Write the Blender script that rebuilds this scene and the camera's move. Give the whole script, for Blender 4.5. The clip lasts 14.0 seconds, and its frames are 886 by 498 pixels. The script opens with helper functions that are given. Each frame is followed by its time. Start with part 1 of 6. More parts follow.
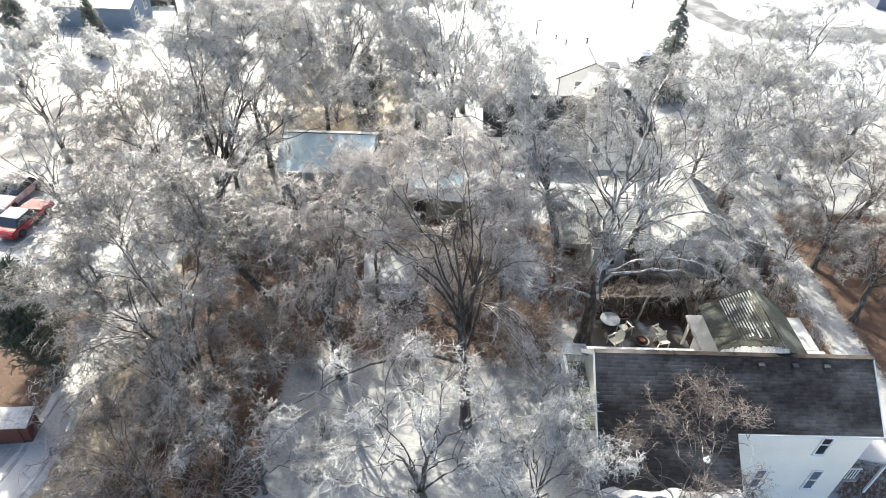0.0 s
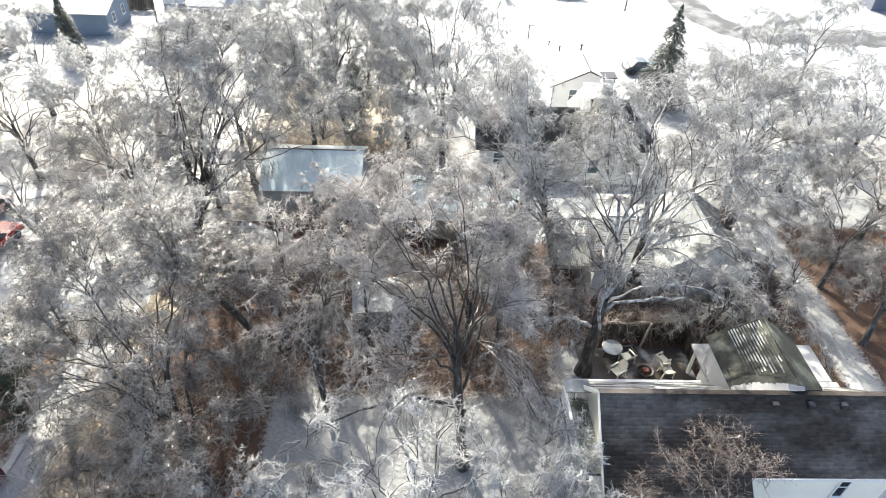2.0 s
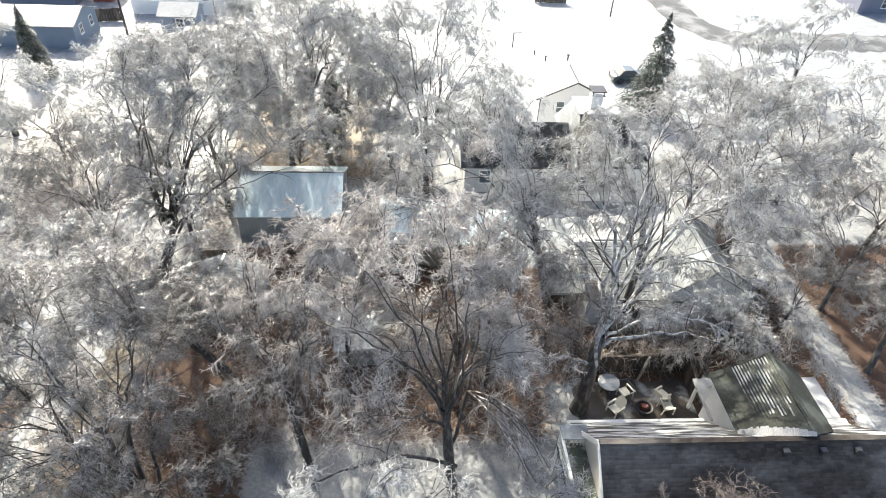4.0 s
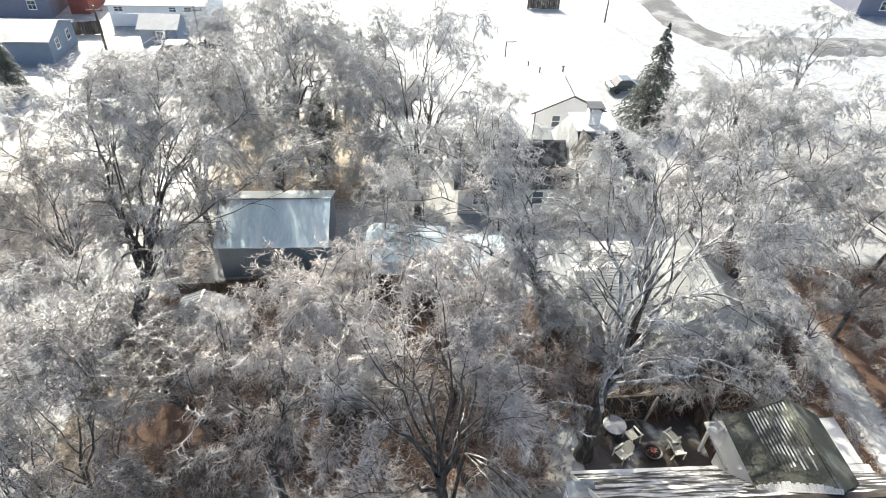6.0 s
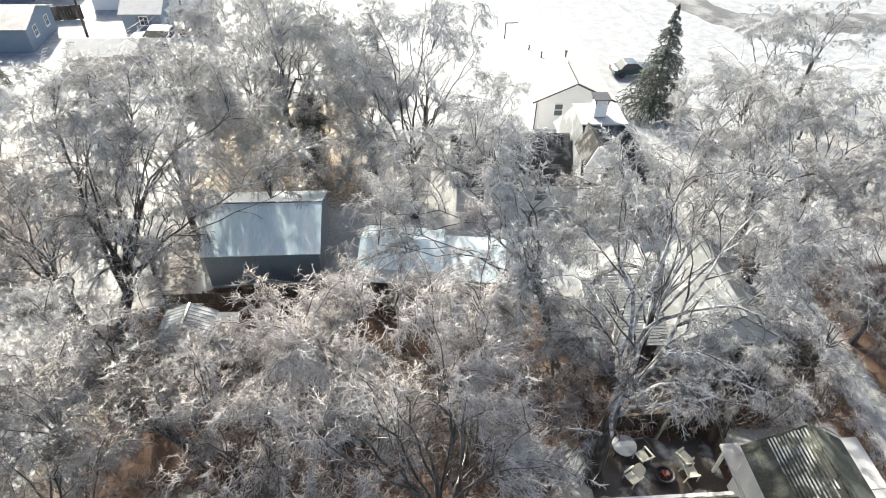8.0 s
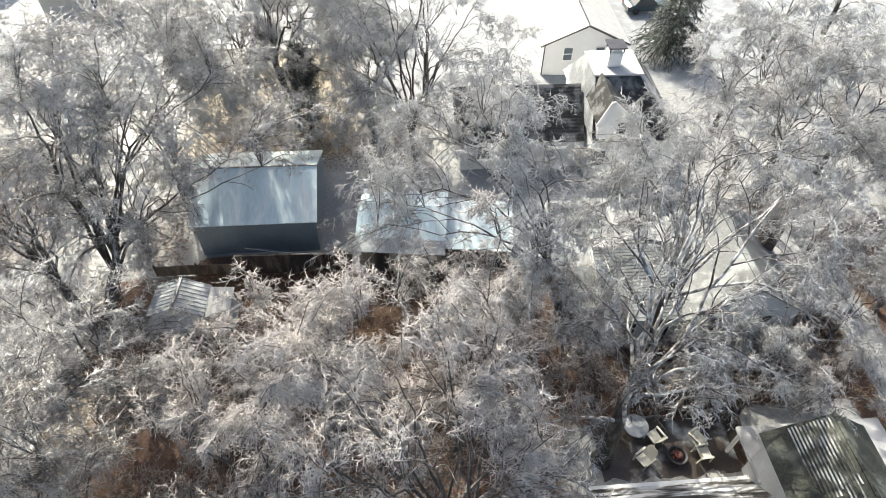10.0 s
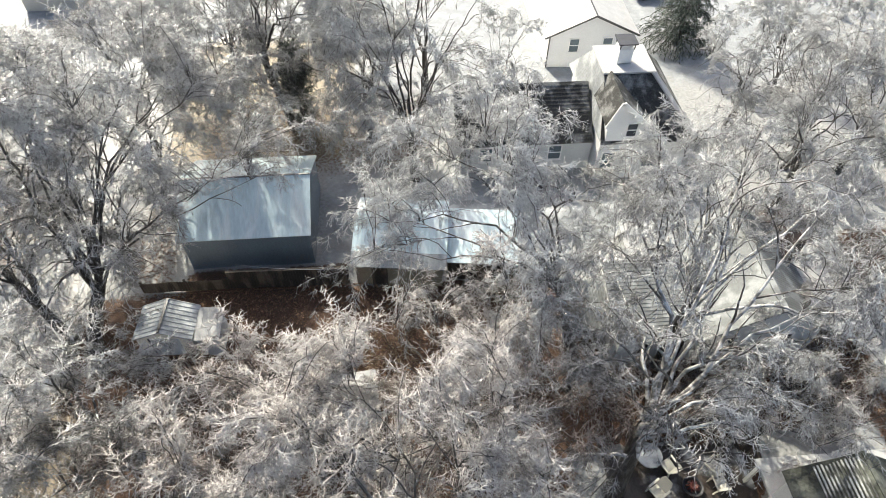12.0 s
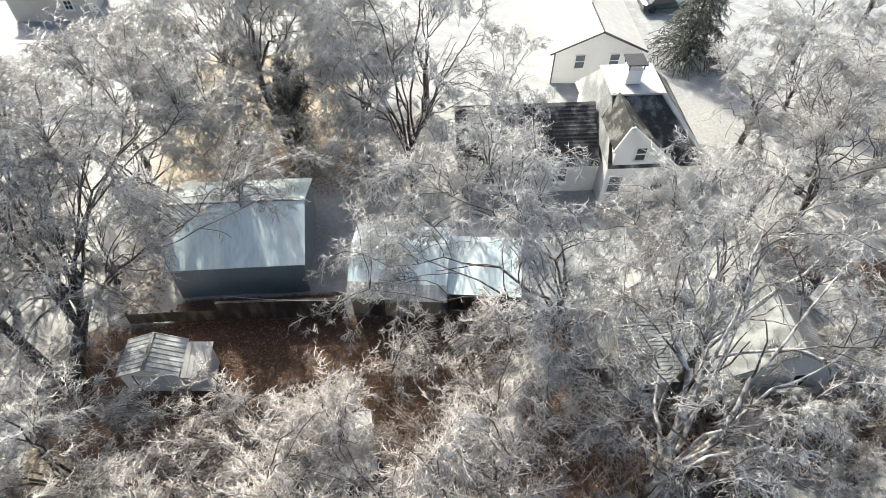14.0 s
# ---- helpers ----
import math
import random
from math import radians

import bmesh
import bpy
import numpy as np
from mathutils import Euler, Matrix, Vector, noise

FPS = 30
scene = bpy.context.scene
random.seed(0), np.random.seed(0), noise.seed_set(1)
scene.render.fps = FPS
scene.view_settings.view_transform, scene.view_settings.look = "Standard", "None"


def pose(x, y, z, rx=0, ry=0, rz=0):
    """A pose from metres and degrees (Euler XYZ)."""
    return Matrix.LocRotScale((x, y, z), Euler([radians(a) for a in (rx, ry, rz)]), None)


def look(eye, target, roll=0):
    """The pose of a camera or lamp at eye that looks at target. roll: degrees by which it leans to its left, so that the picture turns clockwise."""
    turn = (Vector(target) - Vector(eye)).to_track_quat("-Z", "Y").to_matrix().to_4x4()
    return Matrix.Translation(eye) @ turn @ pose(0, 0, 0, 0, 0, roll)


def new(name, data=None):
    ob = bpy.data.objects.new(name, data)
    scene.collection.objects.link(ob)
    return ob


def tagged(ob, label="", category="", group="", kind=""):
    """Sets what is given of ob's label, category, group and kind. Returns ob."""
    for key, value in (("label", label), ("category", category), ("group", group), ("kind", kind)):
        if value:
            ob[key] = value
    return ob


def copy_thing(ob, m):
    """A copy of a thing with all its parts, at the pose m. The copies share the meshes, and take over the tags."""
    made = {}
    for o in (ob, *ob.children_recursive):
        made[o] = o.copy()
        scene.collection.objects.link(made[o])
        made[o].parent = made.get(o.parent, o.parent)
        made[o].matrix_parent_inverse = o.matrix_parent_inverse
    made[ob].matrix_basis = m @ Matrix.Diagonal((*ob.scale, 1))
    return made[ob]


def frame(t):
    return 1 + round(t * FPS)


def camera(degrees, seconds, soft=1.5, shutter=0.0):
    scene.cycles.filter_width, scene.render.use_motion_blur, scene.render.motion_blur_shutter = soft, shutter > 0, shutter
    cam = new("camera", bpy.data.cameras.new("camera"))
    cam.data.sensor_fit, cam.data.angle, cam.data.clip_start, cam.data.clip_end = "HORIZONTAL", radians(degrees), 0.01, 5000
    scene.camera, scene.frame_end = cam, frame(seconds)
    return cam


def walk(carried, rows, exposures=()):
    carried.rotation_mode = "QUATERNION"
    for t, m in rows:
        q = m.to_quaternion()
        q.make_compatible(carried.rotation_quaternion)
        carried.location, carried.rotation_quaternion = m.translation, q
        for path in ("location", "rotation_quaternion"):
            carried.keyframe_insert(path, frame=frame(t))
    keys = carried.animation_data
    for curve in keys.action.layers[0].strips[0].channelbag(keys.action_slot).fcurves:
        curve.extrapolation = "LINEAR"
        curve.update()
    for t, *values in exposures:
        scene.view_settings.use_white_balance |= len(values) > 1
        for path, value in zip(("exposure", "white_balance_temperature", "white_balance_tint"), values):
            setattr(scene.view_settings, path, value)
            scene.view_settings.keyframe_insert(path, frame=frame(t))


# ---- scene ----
cam = camera(70.3, 14.0, soft=0.4)
METRES, EYE, TILT, LEAN, TURN = 20.0, 28.8, -38.9, -2.1, 0.0
ROWS = [
    (0.0, 0.0, 0.0, 0.0, 0.0, 0.0, -0.0),
    (0.5, -0.0014, 0.0253, 0.0207, -0.14, -0.11, 0.14),
    (1.0, -0.0048, 0.0516, 0.0444, -0.25, -0.21, 0.15),
    (1.5, -0.0078, 0.0782, 0.068, -0.47, -0.28, 0.29),
    (2.0, -0.0082, 0.1035, 0.0896, -0.92, -0.31, 0.52),
    (2.5, -0.0085, 0.1304, 0.1124, -1.32, -0.32, 0.75),
    (3.0, -0.0082, 0.1567, 0.1363, -1.69, -0.37, 1.01),
    (5.5, 0.0051, 0.3012, 0.2567, -2.65, -0.43, 2.1),
    (6.0, 0.008, 0.3284, 0.2821, -2.74, -0.45, 2.32),
    (6.5, 0.0118, 0.3561, 0.308, -2.75, -0.47, 2.47),
    (7.0, 0.0153, 0.3839, 0.3331, -2.74, -0.92, 2.68),
    (7.5, 0.0184, 0.4113, 0.3573, -2.77, -1.64, 2.86),
    (8.0, 0.0225, 0.439, 0.3812, -2.77, -2.87, 2.97),
    (8.5, 0.0216, 0.469, 0.4071, -2.79, -4.5, 3.04),
    (11.0, 0.0334, 0.6085, 0.5382, -2.69, -11.2, 3.85),
    (11.5, 0.0363, 0.6387, 0.5582, -2.7, -11.45, 3.96),
    (12.0, 0.0386, 0.6675, 0.5785, -2.7, -11.6, 3.97),
    (12.5, 0.0406, 0.6944, 0.5968, -2.7, -11.63, 3.95),
    (13.0, 0.0438, 0.7182, 0.6138, -2.69, -11.66, 3.88),
    (13.5, 0.0467, 0.7405, 0.629, -2.64, -11.63, 3.8),
    (14.0, 0.048, 0.7604, 0.6425, -2.58, -11.56, 3.63),
]
walk(cam, [(t, pose(0, 0, EYE, TILT, LEAN, TURN) @ pose(METRES * x, METRES * y, METRES * z, 90 + pitch, roll, yaw)) for t, x, y, z, yaw, pitch, roll in ROWS],
     [(0.0, 1.76, 6950, 4), (3.0, 1.71, 6950, 4), (6.5, 1.55, 6950, 4), (8.5, 1.47, 7000, 4), (14.0, 1.35, 7050, 4)])

# ---- world, sun ----
SUN_AZ, SUN_EL = radians(-22), radians(37)
world = bpy.data.worlds.new("world")
scene.world = world
world.use_nodes = True
wn = world.node_tree
sky = wn.nodes.new("ShaderNodeTexSky")
sky.sky_type, sky.sun_disc = "NISHITA", False
sky.sun_elevation, sky.sun_rotation = SUN_EL, SUN_AZ % (2 * math.pi)
sky.air_density, sky.dust_density, sky.ozone_density = 0.55, 2.5, 0.6
wn.links.new(sky.outputs[0], wn.nodes["Background"].inputs[0])
wn.nodes["Background"].inputs[1].default_value = 0.145
sun = new("sun", bpy.data.lights.new("sun", "SUN"))
sun.data.energy, sun.data.angle, sun.data.color = 3.5, radians(0.6), (1.0, 0.95, 0.88)
to_sun = Vector((math.sin(SUN_AZ) * math.cos(SUN_EL), math.cos(SUN_AZ) * math.cos(SUN_EL), math.sin(SUN_EL)))
sun.matrix_world = look(to_sun * 200, (0, 0, 0))


# ---- materials ----
def material(name, color, rough=0.6, metal=0.0, spread=0.25, scale=3.0, fine=40.0, bump=0.2, spec=0.5, island=0.0, second=None, second_at=0.55,
             stretch=(1, 1, 1), coat=0.0):
    """A surface with large stains and fine grain; second: a colour of patches."""
    m = bpy.data.materials.new(name)
    m.use_nodes = True
    nt = m.node_tree
    n, link = nt.nodes, nt.links.new
    bsdf = n["Principled BSDF"]
    geo = n.new("ShaderNodeNewGeometry")
    mp = n.new("ShaderNodeMapping")
    mp.inputs["Scale"].default_value = stretch
    link(geo.outputs["Position"], mp.inputs["Vector"])
    big, small = n.new("ShaderNodeTexNoise"), n.new("ShaderNodeTexNoise")
    for t, s in ((big, scale), (small, fine)):
        t.inputs["Scale"].default_value = s
        t.inputs["Detail"].default_value = 5
        link(mp.outputs[0], t.inputs["Vector"])
    add = n.new("ShaderNodeMath")
    add.operation = "ADD"
    link(big.outputs[0], add.inputs[0])
    link(small.outputs[0], add.inputs[1])
    rng = n.new("ShaderNodeMapRange")
    rng.inputs["From Min"].default_value, rng.inputs["From Max"].default_value = 0.7, 1.3
    rng.inputs["To Min"].default_value, rng.inputs["To Max"].default_value = 1 - spread, 1 + spread
    link(add.outputs[0], rng.inputs["Value"])
    value = rng.outputs[0]
    if island:
        isl = n.new("ShaderNodeMapRange")
        isl.inputs["To Min"].default_value, isl.inputs["To Max"].default_value = 1 - island, 1 + island
        link(geo.outputs["Random Per Island"], isl.inputs["Value"])
        mul = n.new("ShaderNodeMath")
        mul.operation = "MULTIPLY"
        link(value, mul.inputs[0])
        link(isl.outputs[0], mul.inputs[1])
        value = mul.outputs[0]
    hue = n.new("ShaderNodeMix")
    hue.data_type = "RGBA"
    hue.inputs["A"].default_value = (*color, 1)
    hue.inputs["B"].default_value = (*(second or color), 1)
    edge = n.new("ShaderNodeMapRange")
    edge.inputs["From Min"].default_value, edge.inputs["From Max"].default_value = second_at - 0.06, second_at + 0.06
    link(big.outputs[0], edge.inputs["Value"])
    link(edge.outputs[0], hue.inputs["Factor"])
    tint = n.new("ShaderNodeVectorMath")
    tint.operation = "SCALE"
    link(hue.outputs["Result"], tint.inputs[0])
    link(value, tint.inputs["Scale"])
    link(tint.outputs[0], bsdf.inputs["Base Color"])
    bsdf.inputs["Roughness"].default_value = rough
    bsdf.inputs["Metallic"].default_value = metal
    bsdf.inputs["Specular IOR Level"].default_value = spec
    bsdf.inputs["Coat Weight"].default_value = coat
    bsdf.inputs["Coat Roughness"].default_value = 0.15
    if bump:
        b = n.new("ShaderNodeBump")
        b.inputs["Strength"].default_value, b.inputs["Distance"].default_value = bump, 0.05
        link(add.outputs[0], b.inputs["Height"])
        link(b.outputs[0], bsdf.inputs["Normal"])
    return m


def ice_twigs(name, dark, light, clear=(0.96, 0.965, 0.97), share=0.42, bare=0.32):
    """Twigs in clear ice: bark colours seen under a glossy coat, and ice that lets the light through."""
    m = bpy.data.materials.new(name)
    m.use_nodes = True
    nt = m.node_tree
    n, link = nt.nodes, nt.links.new
    bsdf, out = n["Principled BSDF"], n["Material Output"]
    geo = n.new("ShaderNodeNewGeometry")
    tone = n.new("ShaderNodeValToRGB")
    stops = [(0.0, [0.4 * c for c in dark]), (bare, dark), (bare + 0.2, [0.3 * c + 0.7 * d for c, d in zip(dark, light)]), (1.0, light)]
    while len(tone.color_ramp.elements) < len(stops):
        tone.color_ramp.elements.new(0.5)
    for e, (p, c) in zip(tone.color_ramp.elements, stops):
        e.position, e.color = p, (*c, 1)
    clump = n.new("ShaderNodeTexNoise")
    clump.inputs["Scale"].default_value, clump.inputs["Detail"].default_value = 1.3, 5
    link(geo.outputs["Position"], clump.inputs["Vector"])
    spreadout = n.new("ShaderNodeMapRange")
    spreadout.inputs["From Min"].default_value, spreadout.inputs["From Max"].default_value = 0.3, 0.7
    link(clump.outputs[0], spreadout.inputs["Value"])
    thick = n.new("ShaderNodeMix")
    thick.inputs["Factor"].default_value = 0.6
    link(geo.outputs["Random Per Island"], thick.inputs["A"])
    link(spreadout.outputs[0], thick.inputs["B"])
    link(thick.outputs["Result"], tone.inputs[0])
    link(tone.outputs[0], bsdf.inputs["Base Color"])
    bsdf.inputs["Roughness"].default_value = 0.24
    bsdf.inputs["Specular IOR Level"].default_value = 0.9
    bsdf.inputs["Coat Weight"].default_value = 1.0
    bsdf.inputs["Coat Roughness"].default_value = 0.12
    trans = n.new("ShaderNodeBsdfTranslucent")
    ice = n.new("ShaderNodeMix")
    ice.data_type = "RGBA"
    ice.inputs["A"].default_value = (*[0.4 * c for c in clear], 1)
    ice.inputs["B"].default_value = (*clear, 1)
    link(thick.outputs["Result"], ice.inputs["Factor"])
    link(ice.outputs["Result"], trans.inputs["Color"])
    mix = n.new("ShaderNodeMixShader")
    mix.inputs[0].default_value = share
    link(bsdf.outputs[0], mix.inputs[1])
    link(trans.outputs[0], mix.inputs[2])
    link(mix.outputs[0], out.inputs["Surface"])
    return m


def glass(name, color=(0.03, 0.04, 0.05)):
    return material(name, color, rough=0.06, spread=0.1, bump=0, spec=0.8)


def ground_material():
    """Snow crust, ice, dead grass and leaf litter by the cover that the sheet carries."""
    m = bpy.data.materials.new("ground_cover")
    m.use_nodes = True
    nt = m.node_tree
    n, link = nt.nodes, nt.links.new
    bsdf = n["Principled BSDF"]
    geo = n.new("ShaderNodeNewGeometry")
    att = n.new("ShaderNodeVertexColor")
    att.layer_name = "cover"
    sep = n.new("ShaderNodeSeparateColor")
    link(att.outputs["Color"], sep.inputs[0])

    def noise_of(scale, detail=6):
        t = n.new("ShaderNodeTexNoise")
        t.inputs["Scale"].default_value, t.inputs["Detail"].default_value = scale, detail
        t.inputs["Roughness"].default_value = 0.65
        link(geo.outputs["Position"], t.inputs["Vector"])
        return t.outputs[0]

    def ramp_of(src, stops):
        r = n.new("ShaderNodeValToRGB")
        while len(r.color_ramp.elements) < len(stops):
            r.color_ramp.elements.new(0.5)
        for e, (p, c) in zip(r.color_ramp.elements, stops):
            e.position, e.color = p, (*c, 1)
        link(src, r.inputs[0])
        return r.outputs[0]

    def blend(amount, rough_noise, a, b):
        s = n.new("ShaderNodeMath")
        s.operation = "ADD"
        link(amount, s.inputs[0])
        link(rough_noise, s.inputs[1])
        r = n.new("ShaderNodeMapRange")
        r.inputs["From Min"].default_value, r.inputs["From Max"].default_value = 0.9, 1.12
        link(s.outputs[0], r.inputs["Value"])
        x = n.new("ShaderNodeMix")
        x.data_type = "RGBA"
        link(r.outputs[0], x.inputs["Factor"])
        link(a, x.inputs["A"])
        link(b, x.inputs["B"])
        return x.outputs["Result"], r.outputs[0]

    n1, n2, n3 = noise_of(0.9), noise_of(5.0), noise_of(22.0, 4)
    snow = ramp_of(n2, [(0.3, (0.23, 0.235, 0.24)), (0.7, (0.37, 0.372, 0.368))])
    ice = ramp_of(n1, [(0.3, (0.18, 0.195, 0.21)), (0.7, (0.38, 0.395, 0.41))])
    grass = ramp_of(n3, [(0.3, (0.12, 0.09, 0.055)), (0.5, (0.27, 0.22, 0.15)), (0.72, (0.48, 0.45, 0.40))])
    leaf = ramp_of(n3, [(0.3, (0.022, 0.015, 0.012)), (0.5, (0.085, 0.052, 0.037)), (0.64, (0.18, 0.112, 0.078)), (0.8, (0.31, 0.26, 0.225))])
    c, f1 = blend(sep.outputs[2], n1, snow, ice)
    c, f2 = blend(sep.outputs[1], n2, c, grass)
    c, f3 = blend(sep.outputs[0], n2, c, leaf)
    link(c, bsdf.inputs["Base Color"])
    rr = n.new("ShaderNodeMapRange")
    rr.inputs["To Min"].default_value, rr.inputs["To Max"].default_value = 0.6, 0.8
    bsdf.inputs["Specular IOR Level"].default_value = 0.25
    link(f3, rr.inputs["Value"])
    link(rr.outputs[0], bsdf.inputs["Roughness"])
    b = n.new("ShaderNodeBump")
    b.inputs["Strength"].default_value, b.inputs["Distance"].default_value = 0.5, 0.06
    link(n2, b.inputs["Height"])
    b2 = n.new("ShaderNodeBump")
    b2.inputs["Strength"].default_value, b2.inputs["Distance"].default_value = 0.4, 0.03
    link(n3, b2.inputs["Height"])
    link(b.outputs[0], b2.inputs["Normal"])
    link(b2.outputs[0], bsdf.inputs["Normal"])
    return m


GROUND = ground_material()
BARK = material("dark_wet_bark", (0.04, 0.034, 0.03), 0.45, spread=0.5, scale=2, fine=14, bump=0.8, second=(0.10, 0.095, 0.09), stretch=(3, 3, 0.6))
BARK_ICY = material("icy_bark", (0.06, 0.052, 0.048), 0.35, spread=0.5, scale=3, fine=18, bump=0.6, second=(0.32, 0.31, 0.31), second_at=0.6, coat=0.5)
BARK_LIMB = material("wet_limb_bark_streaked_with_ice", (0.05, 0.044, 0.04), 0.4, spread=0.5, scale=3, fine=16, bump=0.7, second=(0.20, 0.19, 0.185), second_at=0.56, coat=0.4)
BARK_PALE = material("pale_ice_cased_bark", (0.20, 0.19, 0.18), 0.35, spread=0.5, scale=3, fine=18, bump=0.5, second=(0.48, 0.47, 0.46), second_at=0.5, coat=0.5)
TWIG_GREY = ice_twigs("icy_grey_twigs", (0.13, 0.115, 0.108), (0.98, 0.975, 0.97))
TWIG_PINK = ice_twigs("icy_reddish_twigs", (0.20, 0.158, 0.142), (0.97, 0.93, 0.91), (0.97, 0.95, 0.94), 0.5, 0.24)
TWIG_WHITE = ice_twigs("thick_white_ice_twigs", (0.24, 0.235, 0.23), (0.97, 0.975, 0.98), (0.985, 0.99, 0.995), 0.48, 0.2)
TWIG_BRUSH = ice_twigs("icy_brush_twigs", (0.18, 0.135, 0.12), (0.72, 0.66, 0.63), (0.9, 0.86, 0.84), 0.34)
TWIG_BROWN = ice_twigs("icy_brown_twigs", (0.12, 0.09, 0.078), (0.56, 0.49, 0.46), (0.78, 0.73, 0.70), 0.3)
TWIG_FINE = ice_twigs("fine_reddish_twigs", (0.10, 0.062, 0.052), (0.36, 0.31, 0.285), (0.55, 0.5, 0.47), 0.3)
TWIG_DULL = ice_twigs("thin_ice_dull_twigs", (0.12, 0.105, 0.095), (0.60, 0.575, 0.56), (0.8, 0.79, 0.78), 0.3)
# distant twigs: the white glow of haze and backlight is put into the colour
TWIG_FAR = ice_twigs("far_ice_twigs_paled_for_glare", (0.62, 0.615, 0.61), (0.98, 0.985, 0.99), (0.985, 0.99, 0.995), 0.6, 0.1)
NEEDLE = material("dark_green_needles", (0.03, 0.045, 0.03), 0.5, spread=0.5, scale=2, fine=20, bump=0, island=0.5)
NEEDLE_ICY = ice_twigs("icy_needles", (0.05, 0.07, 0.05), (0.42, 0.45, 0.42), (0.4, 0.43, 0.4), 0.25)
IVY = material("dark_ivy_leaves", (0.02, 0.024, 0.016), 0.4, spread=0.5, scale=3, fine=25, bump=0, island=0.6)
CLEAN_WHITE = material("clean_white_siding", (0.78, 0.785, 0.78), 0.55, spread=0.06, scale=0.8, fine=12, bump=0.05)
WHITE_SIDING = material("white_painted_siding", (0.90, 0.855, 0.755), 0.5, spread=0.06, scale=0.8, fine=12, bump=0.05)
GREY_SIDING = material("pale_grey_siding", (0.62, 0.63, 0.62), 0.55, spread=0.1, scale=1.2, fine=14, bump=0.05)
TRIM_WHITE = material("white_trim", (0.82, 0.82, 0.80), 0.45, spread=0.05, bump=0.03)
SHINGLE = material("dark_wet_shingles", (0.066, 0.057, 0.051), 0.85, spread=0.3, scale=0.38, fine=6, bump=0.3, second=(0.135, 0.122, 0.112), second_at=0.54, spec=0.06, island=0.2, stretch=(0.6, 1.3, 1.3))
MOSSY_ROOF = material("mossy_dark_roofing", (0.052, 0.055, 0.046), 0.75, spread=0.4, scale=0.9, fine=9, bump=0.4, second=(0.095, 0.10, 0.085), second_at=0.56, spec=0.2)
SHINGLE_FROST = material("frosted_dark_shingles", (0.05, 0.051, 0.05), 0.7, spread=0.5, scale=1.1, fine=10, bump=0.4, second=(0.15, 0.152, 0.15), second_at=0.54, spec=0.2)
# pale and dark streaks: sun and tree shade painted in along with snow
ROOF_STREAKS = material("shingles_with_snow_and_sun_streaks", (0.055, 0.053, 0.05), 0.6, spread=0.3, scale=1.6, fine=12, bump=0.3, second=(0.55, 0.555, 0.56), second_at=0.5, stretch=(0.35, 1.6, 1.6), spec=0.3)
FROST_RIB = material("frost_streak", (0.09, 0.092, 0.083), 0.6, spread=0.5, scale=1.3, fine=12, bump=0.3, second=(0.46, 0.465, 0.44), second_at=0.5, stretch=(1, 0.8, 1), spec=0.25)
SNOW = material("wind_packed_snow", (0.44, 0.44, 0.437), 0.7, spec=0.25, spread=0.12, scale=1.5, fine=16, bump=0.25)
ICE_SHEET = material("grey_ice", (0.24, 0.255, 0.265), 0.35, spread=0.25, scale=0.7, fine=6, bump=0.15, second=(0.38, 0.395, 0.405), second_at=0.5)
METAL_BLUE = material("pale_blue_metal_roof", (0.56, 0.68, 0.72), 0.3, metal=0.05, spread=0.14, scale=0.8, fine=5, bump=0.04, second=(0.64, 0.71, 0.73), stretch=(1.6, 0.4, 0.4))
METAL_GREY = material("galvanised_corrugated_metal", (0.17, 0.18, 0.185), 0.7, metal=0.1, spec=0.3, spread=0.2, scale=1.2, fine=10, bump=0.05, second=(0.26, 0.275, 0.28))
METAL_PALE = material("pale_icy_corrugated_metal", (0.31, 0.33, 0.345), 0.65, metal=0.1, spec=0.3, spread=0.2, scale=1.2, fine=10, bump=0.05, second=(0.45, 0.47, 0.48))
METAL_WALL = material("dark_blue_metal_wall", (0.25, 0.295, 0.325), 0.45, metal=0.2, spread=0.12, scale=1, fine=8, bump=0.05)
METAL_END = material("grey_blue_metal_end_wall", (0.22, 0.26, 0.29), 0.45, metal=0.2, spread=0.12, scale=1, fine=8, bump=0.05)
OLD_WOOD = material("weathered_dark_wood", (0.045, 0.036, 0.03), 0.7, spread=0.4, scale=2, fine=20, bump=0.4, second=(0.11, 0.09, 0.07), stretch=(1, 1, 0.25))
GREY_WOOD = material("grey_weathered_wood", (0.30, 0.28, 0.25), 0.7, spread=0.3, scale=2, fine=20, bump=0.3)
RED_WOOD = material("dull_red_painted_wood", (0.10, 0.028, 0.022), 0.6, spread=0.25, scale=2, fine=18, bump=0.2)
GLASS = glass("window_glass")
GLASS_PALE = glass("pale_window_glass", (0.12, 0.15, 0.17))
ASPHALT = material("icy_asphalt", (0.105, 0.108, 0.112), 0.65, spread=0.25, scale=0.3, fine=4, bump=0.1, second=(0.19, 0.195, 0.2), second_at=0.54, spec=0.2)
CONCRETE = material("icy_concrete", (0.30, 0.30, 0.295), 0.5, spread=0.3, scale=0.9, fine=8, bump=0.15, second=(0.44, 0.445, 0.445))
DECK_WOOD = material("mossy_green_deck_boards", (0.13, 0.15, 0.115), 0.6, spread=0.3, scale=1.5, fine=16, bump=0.3, second=(0.42, 0.43, 0.41), second_at=0.56)
PATIO = material("dark_wet_patio", (0.055, 0.045, 0.04), 0.4, spread=0.3, scale=0.7, fine=8, bump=0.2, second=(0.36, 0.37, 0.37), second_at=0.57)
PLASTIC = material("cream_plastic", (0.56, 0.545, 0.48), 0.4, spread=0.06, bump=0.02)
